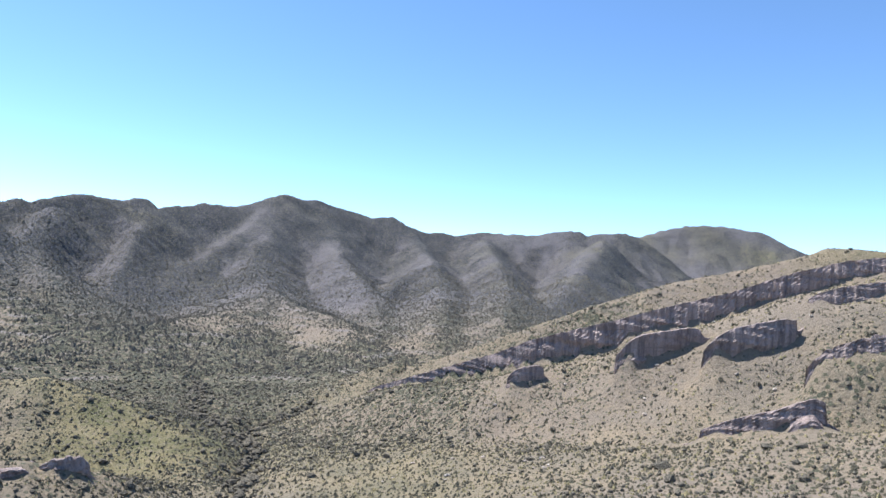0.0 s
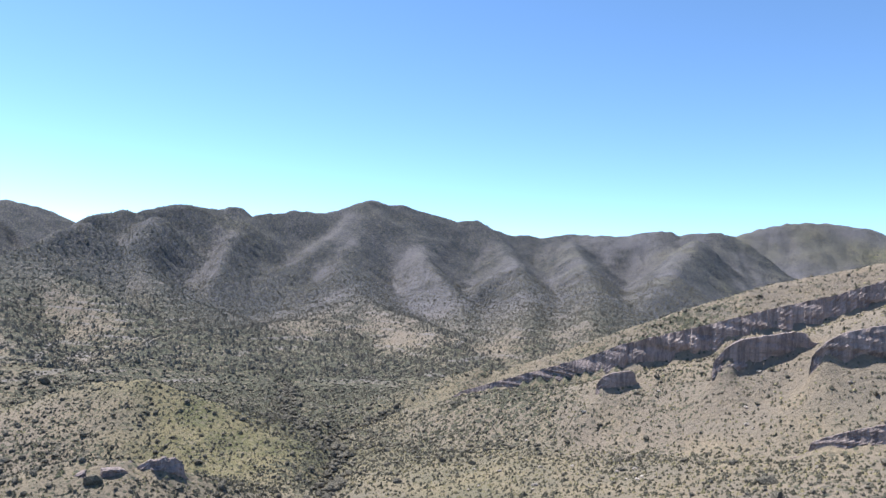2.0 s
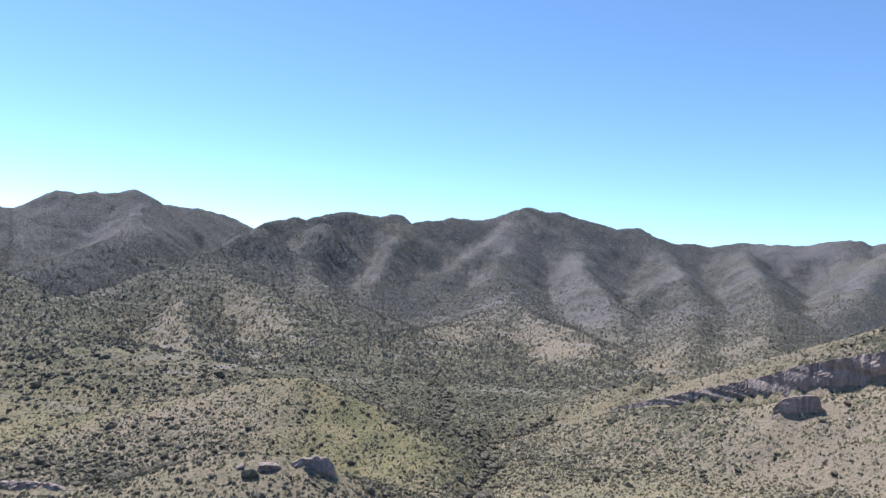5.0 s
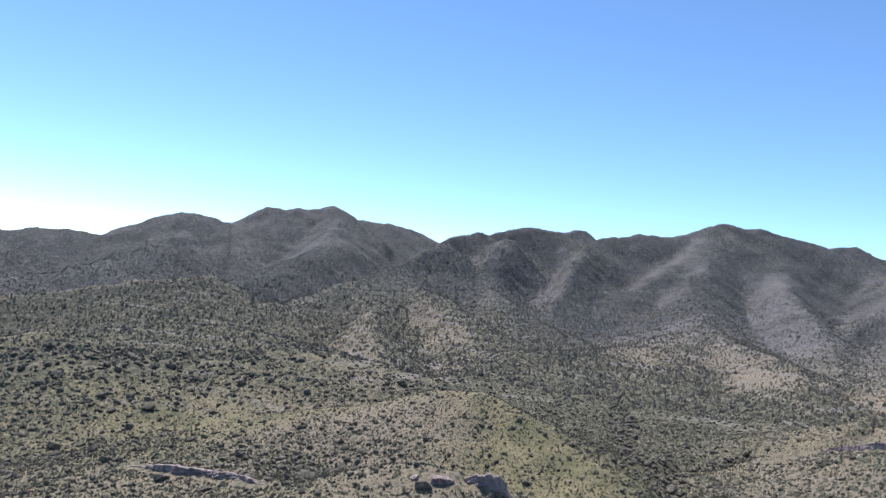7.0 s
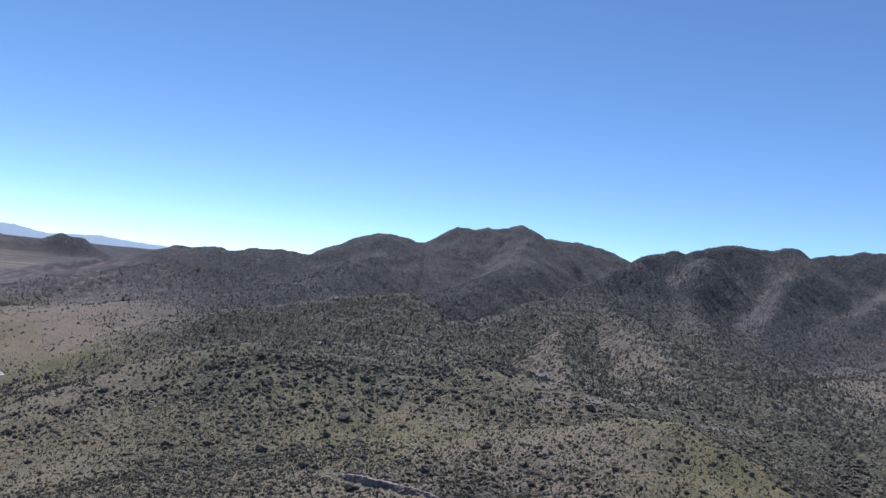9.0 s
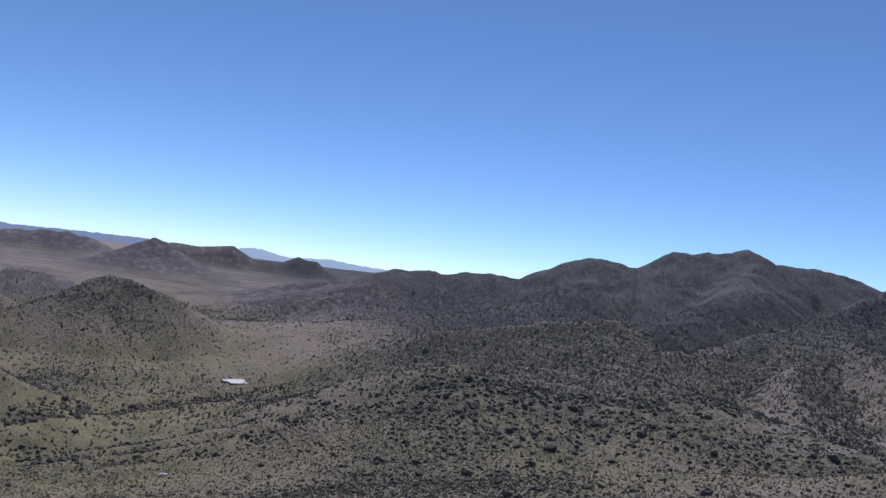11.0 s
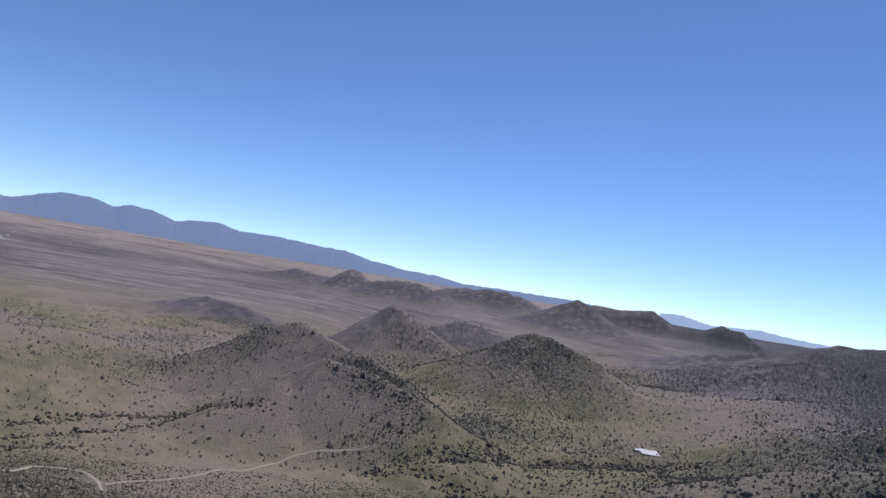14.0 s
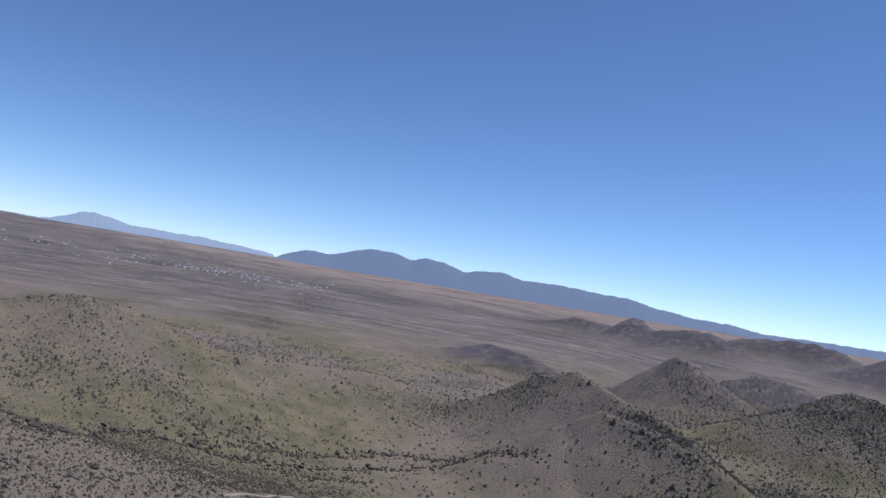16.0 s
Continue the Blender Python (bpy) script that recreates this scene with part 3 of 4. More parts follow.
def cover(x, y, lift, aspect=0.0):
    """How dense the scrub, how grassy and how stony the ground is, the plain and dark hills beyond, and the haze tint
    of the far slopes, 0 to 1.
    """
    r = np.hypot(x, y)
    patch = fbm(x, y, 170, 4, 61)
    fine = fbm(x, y, 38, 3, 71)
    scrub = 0.5 + (0.45 + 0.25 * smooth(-x, 350, 600)) * patch + 0.3 * fine - 0.12 * smooth(-x, 350, 600) * smooth(-y, -200, 0)
    scrub += 0.22 * smooth(y, 360, 520) * smooth(-x, -700, -60)          # the mountain's flanks
    scrub += 0.12 * spot(x, y, -480, 300, 160, 130)                      # the bushy hill
    scrub += 0.30 * spot(x, y, -215, 480, 70, 80) + 0.2 * spot(x, y, -900, 60, 120, 120)
    scrub += 0.35 * spot(x, y, -140, 500, 150, 110)
    scrub += 0.1 * smooth(r, 420, 580) * smooth(y, 260, 400)             # brush on the lower spurs
    scrub -= 0.16 * spot(x, y, 25, 270, 130, 100) + 0.4 * spot(x, y, -20, 240, 50, 65)                         # the bare slope below the cliffs
    scrub += 0.35 * spot(x, y, 120, 385, 160, 32) + 0.25 * spot(x, y, 190, 300, 60, 60)      # above and beside the cliffs
    scrub += 0.45 * spot(x, y, -640, -115, 60, 45) + 0.3 * spot(x, y, -900, 10, 80, 80)       # shaded flanks of the two hills
    scrub += 0.25 * spot(x, y, -190, 215, 60, 45)
    scrub -= 0.30 * spot(x, y, -480, -330, 200, 130) + 0.32 * spot(x, y, -600, 50, 210, 120)
    scrub -= 0.2 * spot(x, y, -125, 302, 45, 42) + 0.15 * np.exp(-(along(RIDGES["north_nose"], x, y)[0] / 14) ** 2)                        # the grassy nose
    for hx, hy in ((-415, 370), (-589, 422), (-188, 495), (-138, 496), (-220, 497)):                # brushy hollows
        scrub += 0.32 * spot(x, y, hx, hy, 75, 75)
    grass = 0.25 + (0.8 + 0.6 * smooth(-x, 350, 600)) * fbm(x, y, 120, 3, 81) - 0.25 * spot(x, y, 80, 230, 150, 130)
    grass += 0.6 * np.exp(-(along(RIDGES["north_nose"], x, y)[0] / 16) ** 2) + 0.75 * spot(x, y, -128, 300, 42, 45) + 0.5 * spot(x, y, -115, 295, 35, 40) + 0.5 * spot(x, y, -300, 270, 60, 60) + 0.5 * spot(x, y, -500, -60, 160, 160) + 0.8 * spot(x, y, -640, 90, 230, 130) + 0.4 * spot(x, y, -400, 250, 150, 120) + 0.5 * spot(x, y, -340, -330, 200, 120)
    grass -= 0.5 * smooth(y, 380, 600) * smooth(-x, -700, 400)
    grass -= 0.6 * smooth(lift, 8, 40) * smooth(-x, 400, 700)
    stony = smooth(y, 150, 330) * smooth(r, 330, 560) * (1 - 0.9 * smooth(r, 750, 1100))
    # grows with distance; also the mask for haze painted into the ground colour
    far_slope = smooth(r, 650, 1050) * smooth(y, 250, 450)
    scrub = np.maximum(scrub, 0.70 * far_slope + 0.22 * fine)
    west = smooth(-x - 0.25 * y, 500, 1000) * (1 - smooth(y, 330, 560))
    plain = smooth(r, 1250, 1800) * west * (1 - smooth(lift, 4, 22))
    dark = smooth(r, 850, 1300) * west * smooth(lift, 4, 22)
    sand = 0.8 * spot(x, y, FIELD[0], FIELD[1], 150, 330) + 0.8 * smooth(r, 2300, 3800) * smooth(-x, 1800, 2600)
    scrub = scrub + 0.14 * smooth(lift, 12, 40) * smooth(-x, 450, 700) * (1 - smooth(y, 330, 560))
    wild = smooth(y, 150, 330) * (1 - 0.5 * far_slope)
    scrub = scrub + 0.8 * wild * np.clip(aspect, -0.22, 0.6)         # slopes turned from the sun hold more brush
    return np.clip(scrub, 0.05, 1), np.clip(grass, 0, 1), stony, plain, dark, np.clip(sand, 0, 1), far_slope


# end of terrain functions
def sheet(name, verts, quads, mat, smooth_faces=True):
    me = bpy.data.meshes.new(name)
    me.vertices.add(len(verts))
    me.vertices.foreach_set("co", np.ascontiguousarray(verts, dtype=np.float32).ravel())
    n = quads.shape[1]
    me.loops.add(quads.size)
    me.loops.foreach_set("vertex_index", np.ascontiguousarray(quads, dtype=np.int32).ravel())
    me.polygons.add(len(quads))
    me.polygons.foreach_set("loop_start", np.arange(0, quads.size, n, dtype=np.int32))
    me.polygons.foreach_set("use_smooth", np.full(len(quads), smooth_faces, dtype=bool))
    me.update(calc_edges=True)
    me.materials.append(mat)
    return me


CENTRE = (-15.0, 25.0)
LAND = {}


def on_land(key, x, y):
    """The ground sheet's own height or aspect at x, y within its finely meshed sector."""
    dx, dy = x - CENTRE[0], y - CENTRE[1]
    u = (np.arctan2(-dx, dy) - LAND["ang"][0]) / (LAND["ang"][1] - LAND["ang"][0])
    r = np.hypot(dx, dy)
    j = np.clip(np.searchsorted(LAND["rad"], r) - 1, 0, len(LAND["rad"]) - 2)
    i = np.clip(np.floor(u).astype(int), 0, 1338)
    fu, fv = np.clip(u - i, 0, 1), np.clip((r - LAND["rad"][j]) / (LAND["rad"][j + 1] - LAND["rad"][j]), 0, 1)
    g = LAND[key]
    return (g[i, j] * (1 - fv) + g[i, j + 1] * fv) * (1 - fu) + (g[i + 1, j] * (1 - fv) + g[i + 1, j + 1] * fv) * fu


def build_ground():
    fine = np.radians(np.arange(-54, 174, 0.17))
    rest = np.radians(np.arange(174, 306, 2.0))
    ang = np.concatenate([fine, rest])
    rad = np.concatenate([[0.0], np.geomspace(6, 190, 45), np.linspace(192, 700, 165), np.linspace(704, 2000, 215), np.geomspace(2012, 4960, 75)])
    A, Rr = np.meshgrid(ang, rad, indexing="ij")
    x, y = CENTRE[0] - np.sin(A) * Rr, CENTRE[1] + np.cos(A) * Rr
    shape = x.shape
    x, y = x.ravel(), y.ravel()
    z, flank, lift = height(x, y)
    na, nr = shape
    grid = z.reshape(shape)
    down_r = np.gradient(grid, axis=1) / np.gradient(Rr, axis=1)
    down_a = np.gradient(grid, axis=0) / np.gradient(A, axis=0) / np.maximum(Rr, 20)
    # slope to the east, away from the sun
    aspect = down_r * np.sin(A) + down_a * np.cos(A)
    for _ in range(2):
        aspect[1:-1, 1:-1] = (aspect[1:-1, 1:-1] * 2 + aspect[:-2, 1:-1] + aspect[2:, 1:-1] + aspect[1:-1, :-2] + aspect[1:-1, 2:]) / 6
    LAND.update(ang=ang, rad=rad, z=grid, aspect=aspect, lift=lift.reshape(shape))
    idx = np.arange(na * nr).reshape(na, nr)
    nxt = np.roll(idx, -1, axis=0)
    quads = np.stack([idx[:, :-1], idx[:, 1:], nxt[:, 1:], nxt[:, :-1]], -1).reshape(-1, 4)
    quads = quads[:, ::-1]
    verts = np.stack([x, y, z], -1)
    me = sheet("ground", verts, quads, GROUND)
    for name, values in zip(("scrub", "grass", "stony", "plain", "dark_hill", "sand", "haze_tint"), cover(x, y, lift, aspect.ravel())):
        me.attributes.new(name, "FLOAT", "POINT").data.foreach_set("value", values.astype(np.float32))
    return tagged(new("ground", me), "dry scrub desert of hills, valleys and a wide plain", "ground", kind="structure")


ground = build_ground()


def ground_at(x, y):
    return float(height(np.array([float(x)]), np.array([float(y)]))[0][0])


def part(name, mesh, parent=None, label=""):
    ob = new(name, mesh)
    if parent:
        ob.parent = parent
    return tagged(ob, label)


def resample(pts, step):
    p = np.array([q[:2] for q in pts], dtype=float)
    seg = np.hypot(*np.diff(p, axis=0).T)
    s = np.concatenate([[0], np.cumsum(seg)])
    n = max(3, int(s[-1] / step))
    at = np.linspace(0, s[-1], n)
    return np.stack([np.interp(at, s, p[:, 0]), np.interp(at, s, p[:, 1])], -1), at


# ---- rock ledges ----
def blocky(s, width, seed):
    """Random steps of uneven width along s, 0 to 1."""
    u = s / width + 0.6 * fbm(s, s * 0, width * 3, 2, seed)
    return value_noise(np.floor(u) * 7.3 + 0.5, np.zeros_like(u) + seed * 1.7, seed)


def rock_ledge(pts, tall, step, label, mat):
    """A broken cliff of jointed columns along a line; its foot is in the slope and its top meets the slope above."""
    p, s = resample(pts, step)
    for _ in range(3):
        p[1:-1] = (p[:-2] + 2 * p[1:-1] + p[2:]) / 4
    d = np.gradient(p, axis=0)
    d /= np.hypot(d[:, 0], d[:, 1])[:, None]
    out = np.stack([d[:, 1], -d[:, 0]], -1)          # towards the low side
    run = s[-1]
    reach = max(2.2, 0.22 * tall)
    low = height(*(p + out * (reach + 2)).T)[0]
    high = height(*(p - out * (reach + 1)).T)[0]
    knots = np.concatenate([[0], np.cumsum([math.hypot(b[0] - a[0], b[1] - a[1]) for a, b in zip(pts, pts[1:])])])
    low = np.where((s > 0.12 * run) & (s < 0.88 * run), np.minimum(low, np.interp(s, knots, [q[2] for q in pts])), low)
    high = np.where((s > 0.12 * run) & (s < 0.88 * run), np.maximum(high, np.interp(s, knots, [q[3] for q in pts])), high)
    if run < 90:
        high = low + (high - low) * (0.3 + 0.7 * np.sqrt(smooth(s, 0, 0.4 * run) * smooth(run - s, 0, 0.25 * run)))
    ends = smooth(s, 0, 0.08 * run + 2) * smooth(run - s, 0, 0.08 * run + 2)
    notch = blocky(s, 2.2 * step + 1.5, 3)
    cols = blocky(s, 1.2 * step + 1.0, 5)
    top = np.maximum(high + 0.3, low + 0.3) + ends * (0.045 * tall * (cols - 0.35))
    top = top + ends * (0.3 * tall * (cols - 0.55) if tall < 6.5 else 0)
    if tall < 2:
        top = np.where(notch < 0.5, low - 0.6, top)
    rows = 9 if tall < 5 else 16
    crack = fbm(s, s * 0, 2.0, 3, 29, 0.7)
    verts = np.zeros((len(p), rows + 2, 3))
    for k in range(rows):
        v = k / (rows - 1)
        z = (low - 1.5) + (top - low + 1.5) * v
        bed = blocky(z, 0.16 * tall + 0.5, 11) - 0.5
        rough = fbm(s + 31 * v, z * 1.3, 2.5 + 0.2 * tall, 3, 13)
        swell = 0.35 * np.sin(np.pi * v) ** 2 + 0.25 * v
        push = reach * (0.15 + 0.6 * swell + (0.55 if tall < 9 else 0.3) * (notch - 0.5) + 0.3 * bed + 0.4 * rough) * (0.3 + 0.7 * ends)
        push = push * np.clip((high - low) / tall, 0.2, 1) + 0.9 * fbm(s, s * 0, 40, 2, 17) * reach * 0.35 + (0.45 * (blocky(s, 1.1 * step + 0.3, 19) - 0.5) + 0.1 * reach * crack) * ends
        verts[:, k, :2] = p + out * push[:, None]
        verts[:, k, 2] = z
    back = p - out * (reach + 3)
    verts[:, rows, :2] = p - out * (0.3 * reach)
    verts[:, rows, 2] = top + 0.15 * (cols - 0.3)
    verts[:, rows + 1, :2] = back
    verts[:, rows + 1, 2] = height(*back.T)[0] - 1.2
    n, m = verts.shape[:2]
    idx = np.arange(n * m).reshape(n, m)
    quads = np.stack([idx[:-1, :-1], idx[1:, :-1], idx[1:, 1:], idx[:-1, 1:]], -1).reshape(-1, 4)
    ob = new("rock_ledge")
    ob.location = verts[len(p) // 2, 0]
    start, chunk = int(0.02 * n), max(6, int(9.0 / step))
    last = n - 1 - int(0.02 * n)
    while start < last:
        stop = min(last, start + chunk + int(chunk * 0.6 * cols[start]))
        if last - stop < 5:
            stop = last
        some = quads.reshape(n - 1, m - 1, 4)[start:stop].reshape(-1, 4) - start * m
        me = sheet("rock_face", (verts[start:stop + 1] - verts[len(p) // 2, 0]).reshape(-1, 3), some, mat, False)
        part("rock_face", me, ob)
        start = stop
    return tagged(ob, label, "cliff", "rock ledges on the slopes")


LEDGE_LABELS = ["long pinkish grey cliff band under a hill crest", "jointed grey rock buttress below the cliff band", "low broken rock ledge in scrub"]
for reach_m, line in LEDGES:
    tall = max(q[3] - q[2] for q in line)
    label = LEDGE_LABELS[0] if reach_m == 36 else LEDGE_LABELS[1] if tall > 5 else LEDGE_LABELS[2]
    rock_ledge(line, tall, 0.8, label, ROCK)


# ---- dirt tracks ----
def track(pts, width):
    p, s = resample(pts, 3.0)
    for _ in range(6):
        p[1:-1] = (p[:-2] + 2 * p[1:-1] + p[2:]) / 4
    d = np.gradient(p, axis=0)
    d /= np.hypot(d[:, 0], d[:, 1])[:, None]
    out = np.stack([d[:, 1], -d[:, 0]], -1)
    wide = width * (0.5 + 0.15 * fbm(s, s * 0, 12, 2, 23))
    rowsv = []
    for k in (-1.15, -0.8, -0.25, 0.25, 0.8, 1.15):
        q = p + out * (wide * k)[:, None]
        sink = 0.3 if abs(k) < 1 else -0.4
        rowsv.append(np.column_stack([q, height(*q.T)[0] + sink - (0.12 if abs(k) == 0.8 else 0)]))
    verts = np.stack(rowsv, 1)
    n, m = verts.shape[:2]
    idx = np.arange(n * m).reshape(n, m)
    quads = np.stack([idx[:-1, :-1], idx[:-1, 1:], idx[1:, 1:], idx[1:, :-1]], -1).reshape(-1, 4)[:, ::-1]
    ob = new("dirt_track", sheet("dirt_track", verts.reshape(-1, 3), quads, DUST))
    return tagged(ob, "pale dusty vehicle track through the scrub", "dirt road", kind="structure")


DUST = plain_material("track_dust", (0.38, 0.32, 0.25), 0.95)
TRACKS = [
    [(-364.4, -181.2), (-384.6, -179.4), (-402.8, -172.3), (-431.8, -162.9), (-461.3, -161.4), (-463.2, -146.9), (-488.2, -143.9), (-513.1, -134.2), (-525.1, -123.6), (-528.5, -105.3), (-536.0, -84.4)],
    [(-229.8, -163.2), (-302.3, -199.9), (-368.8, -226.4), (-376.6, -219.5), (-386.0, -209.9), (-379.4, -198.4), (-369.0, -185.2), (-336.5, -161.8)],
]
for line, width in zip(TRACKS, (1.8, 1.8)):
    track(line, width)


# ---- scrub ----
def ico():
    t = (1 + 5 ** 0.5) / 2
    v = np.array([(-1, t, 0), (1, t, 0), (-1, -t, 0), (1, -t, 0), (0, -1, t), (0, 1, t), (0, -1, -t), (0, 1, -t), (t, 0, -1), (t, 0, 1), (-t, 0, -1), (-t, 0, 1)]) / math.hypot(1, t)
    f = np.array([(0, 11, 5), (0, 5, 1), (0, 1, 7), (0, 7, 10), (0, 10, 11), (1, 5, 9), (5, 11, 4), (11, 10, 2), (10, 7, 6), (7, 1, 8),
                  (3, 9, 4), (3, 4, 2), (3, 2, 6), (3, 6, 8), (3, 8, 9), (4, 9, 5), (2, 4, 11), (6, 2, 10), (8, 6, 7), (9, 8, 1)])
    return v, f


def octa():
    v = np.array([(1, 0, 0), (0, 1, 0), (-1, 0, 0), (0, -1, 0), (0, 0, 1), (0, 0, -0.6)], dtype=float)
    f = np.array([(0, 1, 4), (1, 2, 4), (2, 3, 4), (3, 0, 4), (1, 0, 5), (2, 1, 5), (3, 2, 5), (0, 3, 5)])
    return v, f


def clumps(name, x, y, size, shape, mat, squash, label, rng):
    """Many small plants as one mesh: each a jagged clump of its own size and turn."""
    v, f = shape
    n = len(x)
    z = on_land("z", x, y)
    jag = 1 + rng.uniform(-0.38, 0.38, (n, len(v), 1))
    turn = rng.uniform(0, 6.283, n)
    c, s = np.cos(turn)[:, None], np.sin(turn)[:, None]
    p = v[None] * jag
    stretch = rng.uniform(0.75, 1.3, (n, 1))
    px, py, pz = p[..., 0] * stretch, p[..., 1] / stretch, p[..., 2]
    q = np.stack([px * c - py * s, px * s + py * c, pz * squash + squash * 0.55], -1) * (size[:, None, None] * 0.5)
    q += np.stack([x, y, z], -1)[:, None]
    faces = (f[None] + (np.arange(n) * len(v))[:, None, None]).reshape(-1, 3)
    ob = new(name, sheet(name, q.reshape(-1, 3), faces, mat, False))
    return tagged(ob, label, "scrub", kind="stuff")


def scatter(rng, n, r0, r1, power=0.5):
    ang = np.radians(rng.uniform(-50, 170, n))
    u = rng.uniform(0, 1, n)
    r = (r0 ** (2 * power) + u * (r1 ** (2 * power) - r0 ** (2 * power))) ** (1 / (2 * power))
    return CENTRE[0] - np.sin(ang) * r, CENTRE[1] + np.cos(ang) * r


def keep(rng, x, y, gain, lean=1.3, least=0.03):
    scrub = cover(x, y, on_land("lift", x, y), on_land("aspect", x, y))[0]
    m = rng.uniform(0, 1, len(x)) < np.clip(scrub * gain, least, 1) ** lean
    for line, width in zip(TRACKS, (2.5, 2.5)):
        m &= along(line, x, y)[0] > width
    for reach_m, line in LEDGES:
        m &= along(line, x, y)[0] > 4.5
    return x[m], y[m]


def tent():
    v = np.array([(1, 0, -0.6), (0, 1, -0.6), (-1, 0, -0.6), (0, -1, -0.6), (0, 0, 0.9)], dtype=float)
    f = np.array([(0, 1, 4), (1, 2, 4), (2, 3, 4), (3, 0, 4)])
    return v, f


rng = np.random.default_rng(7)
x, y = keep(rng, *scatter(rng, 52000, 90, 520), 1.0, 1.9)
big = 1 + 0.75 * spot(x, y, -430, 300, 200, 170) + 0.35 * spot(x, y, -190, 215, 80, 50)
clumps("near_scrub", x, y, big * rng.lognormal(0.26, 0.36, len(x)), ico(), SHRUB, 0.75, "dark olive desert shrubs scattered over the near slopes", rng)
x, y = keep(rng, *scatter(rng, 240000, 90, 480), 1.5, 1.0, 0.45)
clumps("low_scrub", x, y, rng.lognormal(-0.16, 0.34, len(x)), tent(), LOW_SHRUB, 0.8, "small brown-green shrubs over stony ground", rng)
x, y = keep(rng, *scatter(rng, 220000, 500, 1300), 1.15, 1.4, 0.2)
clumps("far_scrub", x, y, rng.lognormal(0.62, 0.34, len(x)), tent(), SHRUB, 0.85, "dark shrubs dotted over the further hillsides", rng)
x, y = scatter(rng, 45000, 90, 430)
clumps("dry_grass", x, y, rng.lognormal(-0.35, 0.35, len(x)), tent(), GRASS, 0.8, "straw-coloured dry grass and yucca tufts", rng)


def creek_scrub():
    xs, ys = [], []
    for depth, width, line in CREEKS:
        p, s = resample(line, 0.7)
        off = rng.normal(0, 0.5 * width, (len(p), 2))
        q = (p + off)[rng.uniform(0, 1, len(p)) < 0.8]
        xs.append(q[:, 0]), ys.append(q[:, 1])
    x, y = np.concatenate(xs), np.concatenate(ys)
    clumps("creek_scrub", x, y, rng.lognormal(0.5, 0.35, len(x)), ico(), SHRUB, 0.85, "dense dark bushes lining the dry creek beds", rng)


creek_scrub()


# ---- single bushes and boulders ----
def lumps(name, seed, count, spread, mat, flat=0.8, rough=0.3):
    """A jagged clump of several small lobes, about one metre across."""
    r = np.random.default_rng(seed)
    v, f = ico()
    vs, fs = [], []
    for k in range(count):
        size = r.uniform(0.22, 0.42) if count > 1 else 0.5
        c = np.array([r.normal(0, spread), r.normal(0, spread), abs(r.normal(0.28, 0.13)) if count > 1 else 0.3])
        vs.append(v * (1 + r.uniform(-rough, rough, (len(v), 1))) * size * np.array([1, 1, flat]) + c)
        fs.append(f + 12 * k)
    return sheet(name, np.concatenate(vs), np.concatenate(fs), mat, False)


def stems(seed, mat):
    bm = bmesh.new()
    r = random.Random(seed)
    for k in range(5):
        a, lean = r.uniform(0, 6.28), r.uniform(0.1, 0.3)
        made = bmesh.ops.create_cone(bm, cap_ends=True, segments=5, radius1=0.04, radius2=0.015, depth=0.5)
        m = Matrix.Translation((0.5 * lean * math.cos(a), 0.5 * lean * math.sin(a), 0.12)) @ Matrix.Rotation(lean * 2, 4, Vector((-math.sin(a), math.cos(a), 0)))
        bmesh.ops.transform(bm, matrix=m, verts=made["verts"])
    me = bpy.data.meshes.new("stems")
    bm.to_mesh(me)
    bm.free()
    me.materials.append(mat)
    return me


WOOD = plain_material("grey_twigs", (0.16, 0.13, 0.105), 0.9)
BUSHES = []
for k in range(4):
    bush = new("bush")
    part("foliage", lumps("foliage", 31 + k, 9, 0.24, SHRUB), bush)
    part("stems", stems(41 + k, WOOD), bush)
    tagged(bush, "dark olive bush beside the dry creek", "bush", "bushes along the creek")
    BUSHES.append(bush)
pick = random.Random(5)
spots = []
for n_creek, (depth, width, line) in enumerate(CREEKS[:2] + CREEKS[4:6]):
    p, s = resample(line, 4.0)
    for bx, by in p:
        spots.append((bx + pick.gauss(0, 2.5), by + pick.gauss(0, 2.5), pick.uniform(2.6, 4.6) if n_creek < 2 else pick.uniform(1.3, 2.4)))
for k in range(60):
    spots.append((pick.uniform(-60, 140), pick.uniform(190, 300), pick.uniform(1.8, 2.8)))
for k, (bx, by, size) in enumerate(spots[:250]):
    if min(along(line, np.array([bx]), np.array([by]))[0][0] for reach_m, line in LEDGES) < 5:
        continue
    source = BUSHES[k % 4]
    m = pose(bx, by, ground_at(bx, by) - 0.1, 0, 0, pick.uniform(0, 360))
    source_scale = (size, size, size * pick.uniform(0.8, 1.05))
    if k < 4:
        source.matrix_world = m @ Matrix.Diagonal((*source_scale, 1))
    else:
        made = copy_thing(source, m)
        made.scale = source_scale
stone = new("boulder", lumps("boulder", 77, 1, 0.0, PALE_ROCK, 0.75, 0.22))
tagged(stone, "pale weathered boulder lying on the scrubby slope", "boulder", "boulders fallen from the cliffs")
for k in range(70):
    if k < 45:
        bx, by, size = pick.uniform(-20, 190), pick.uniform(215, 318), pick.uniform(0.8, 2.2)
    else:
        bx, by, size = pick.uniform(-190, -100), pick.uniform(215, 260), pick.uniform(0.8, 1.8)
    m = pose(bx, by, ground_at(bx, by) - 0.12 * size, pick.uniform(-15, 15), pick.uniform(-15, 15), pick.uniform(0, 360))
    made = stone if k == 0 else copy_thing(stone, m)
    if k == 0:
        stone.matrix_world = m
    made.scale = (size * 1.3, size, size * 0.8)


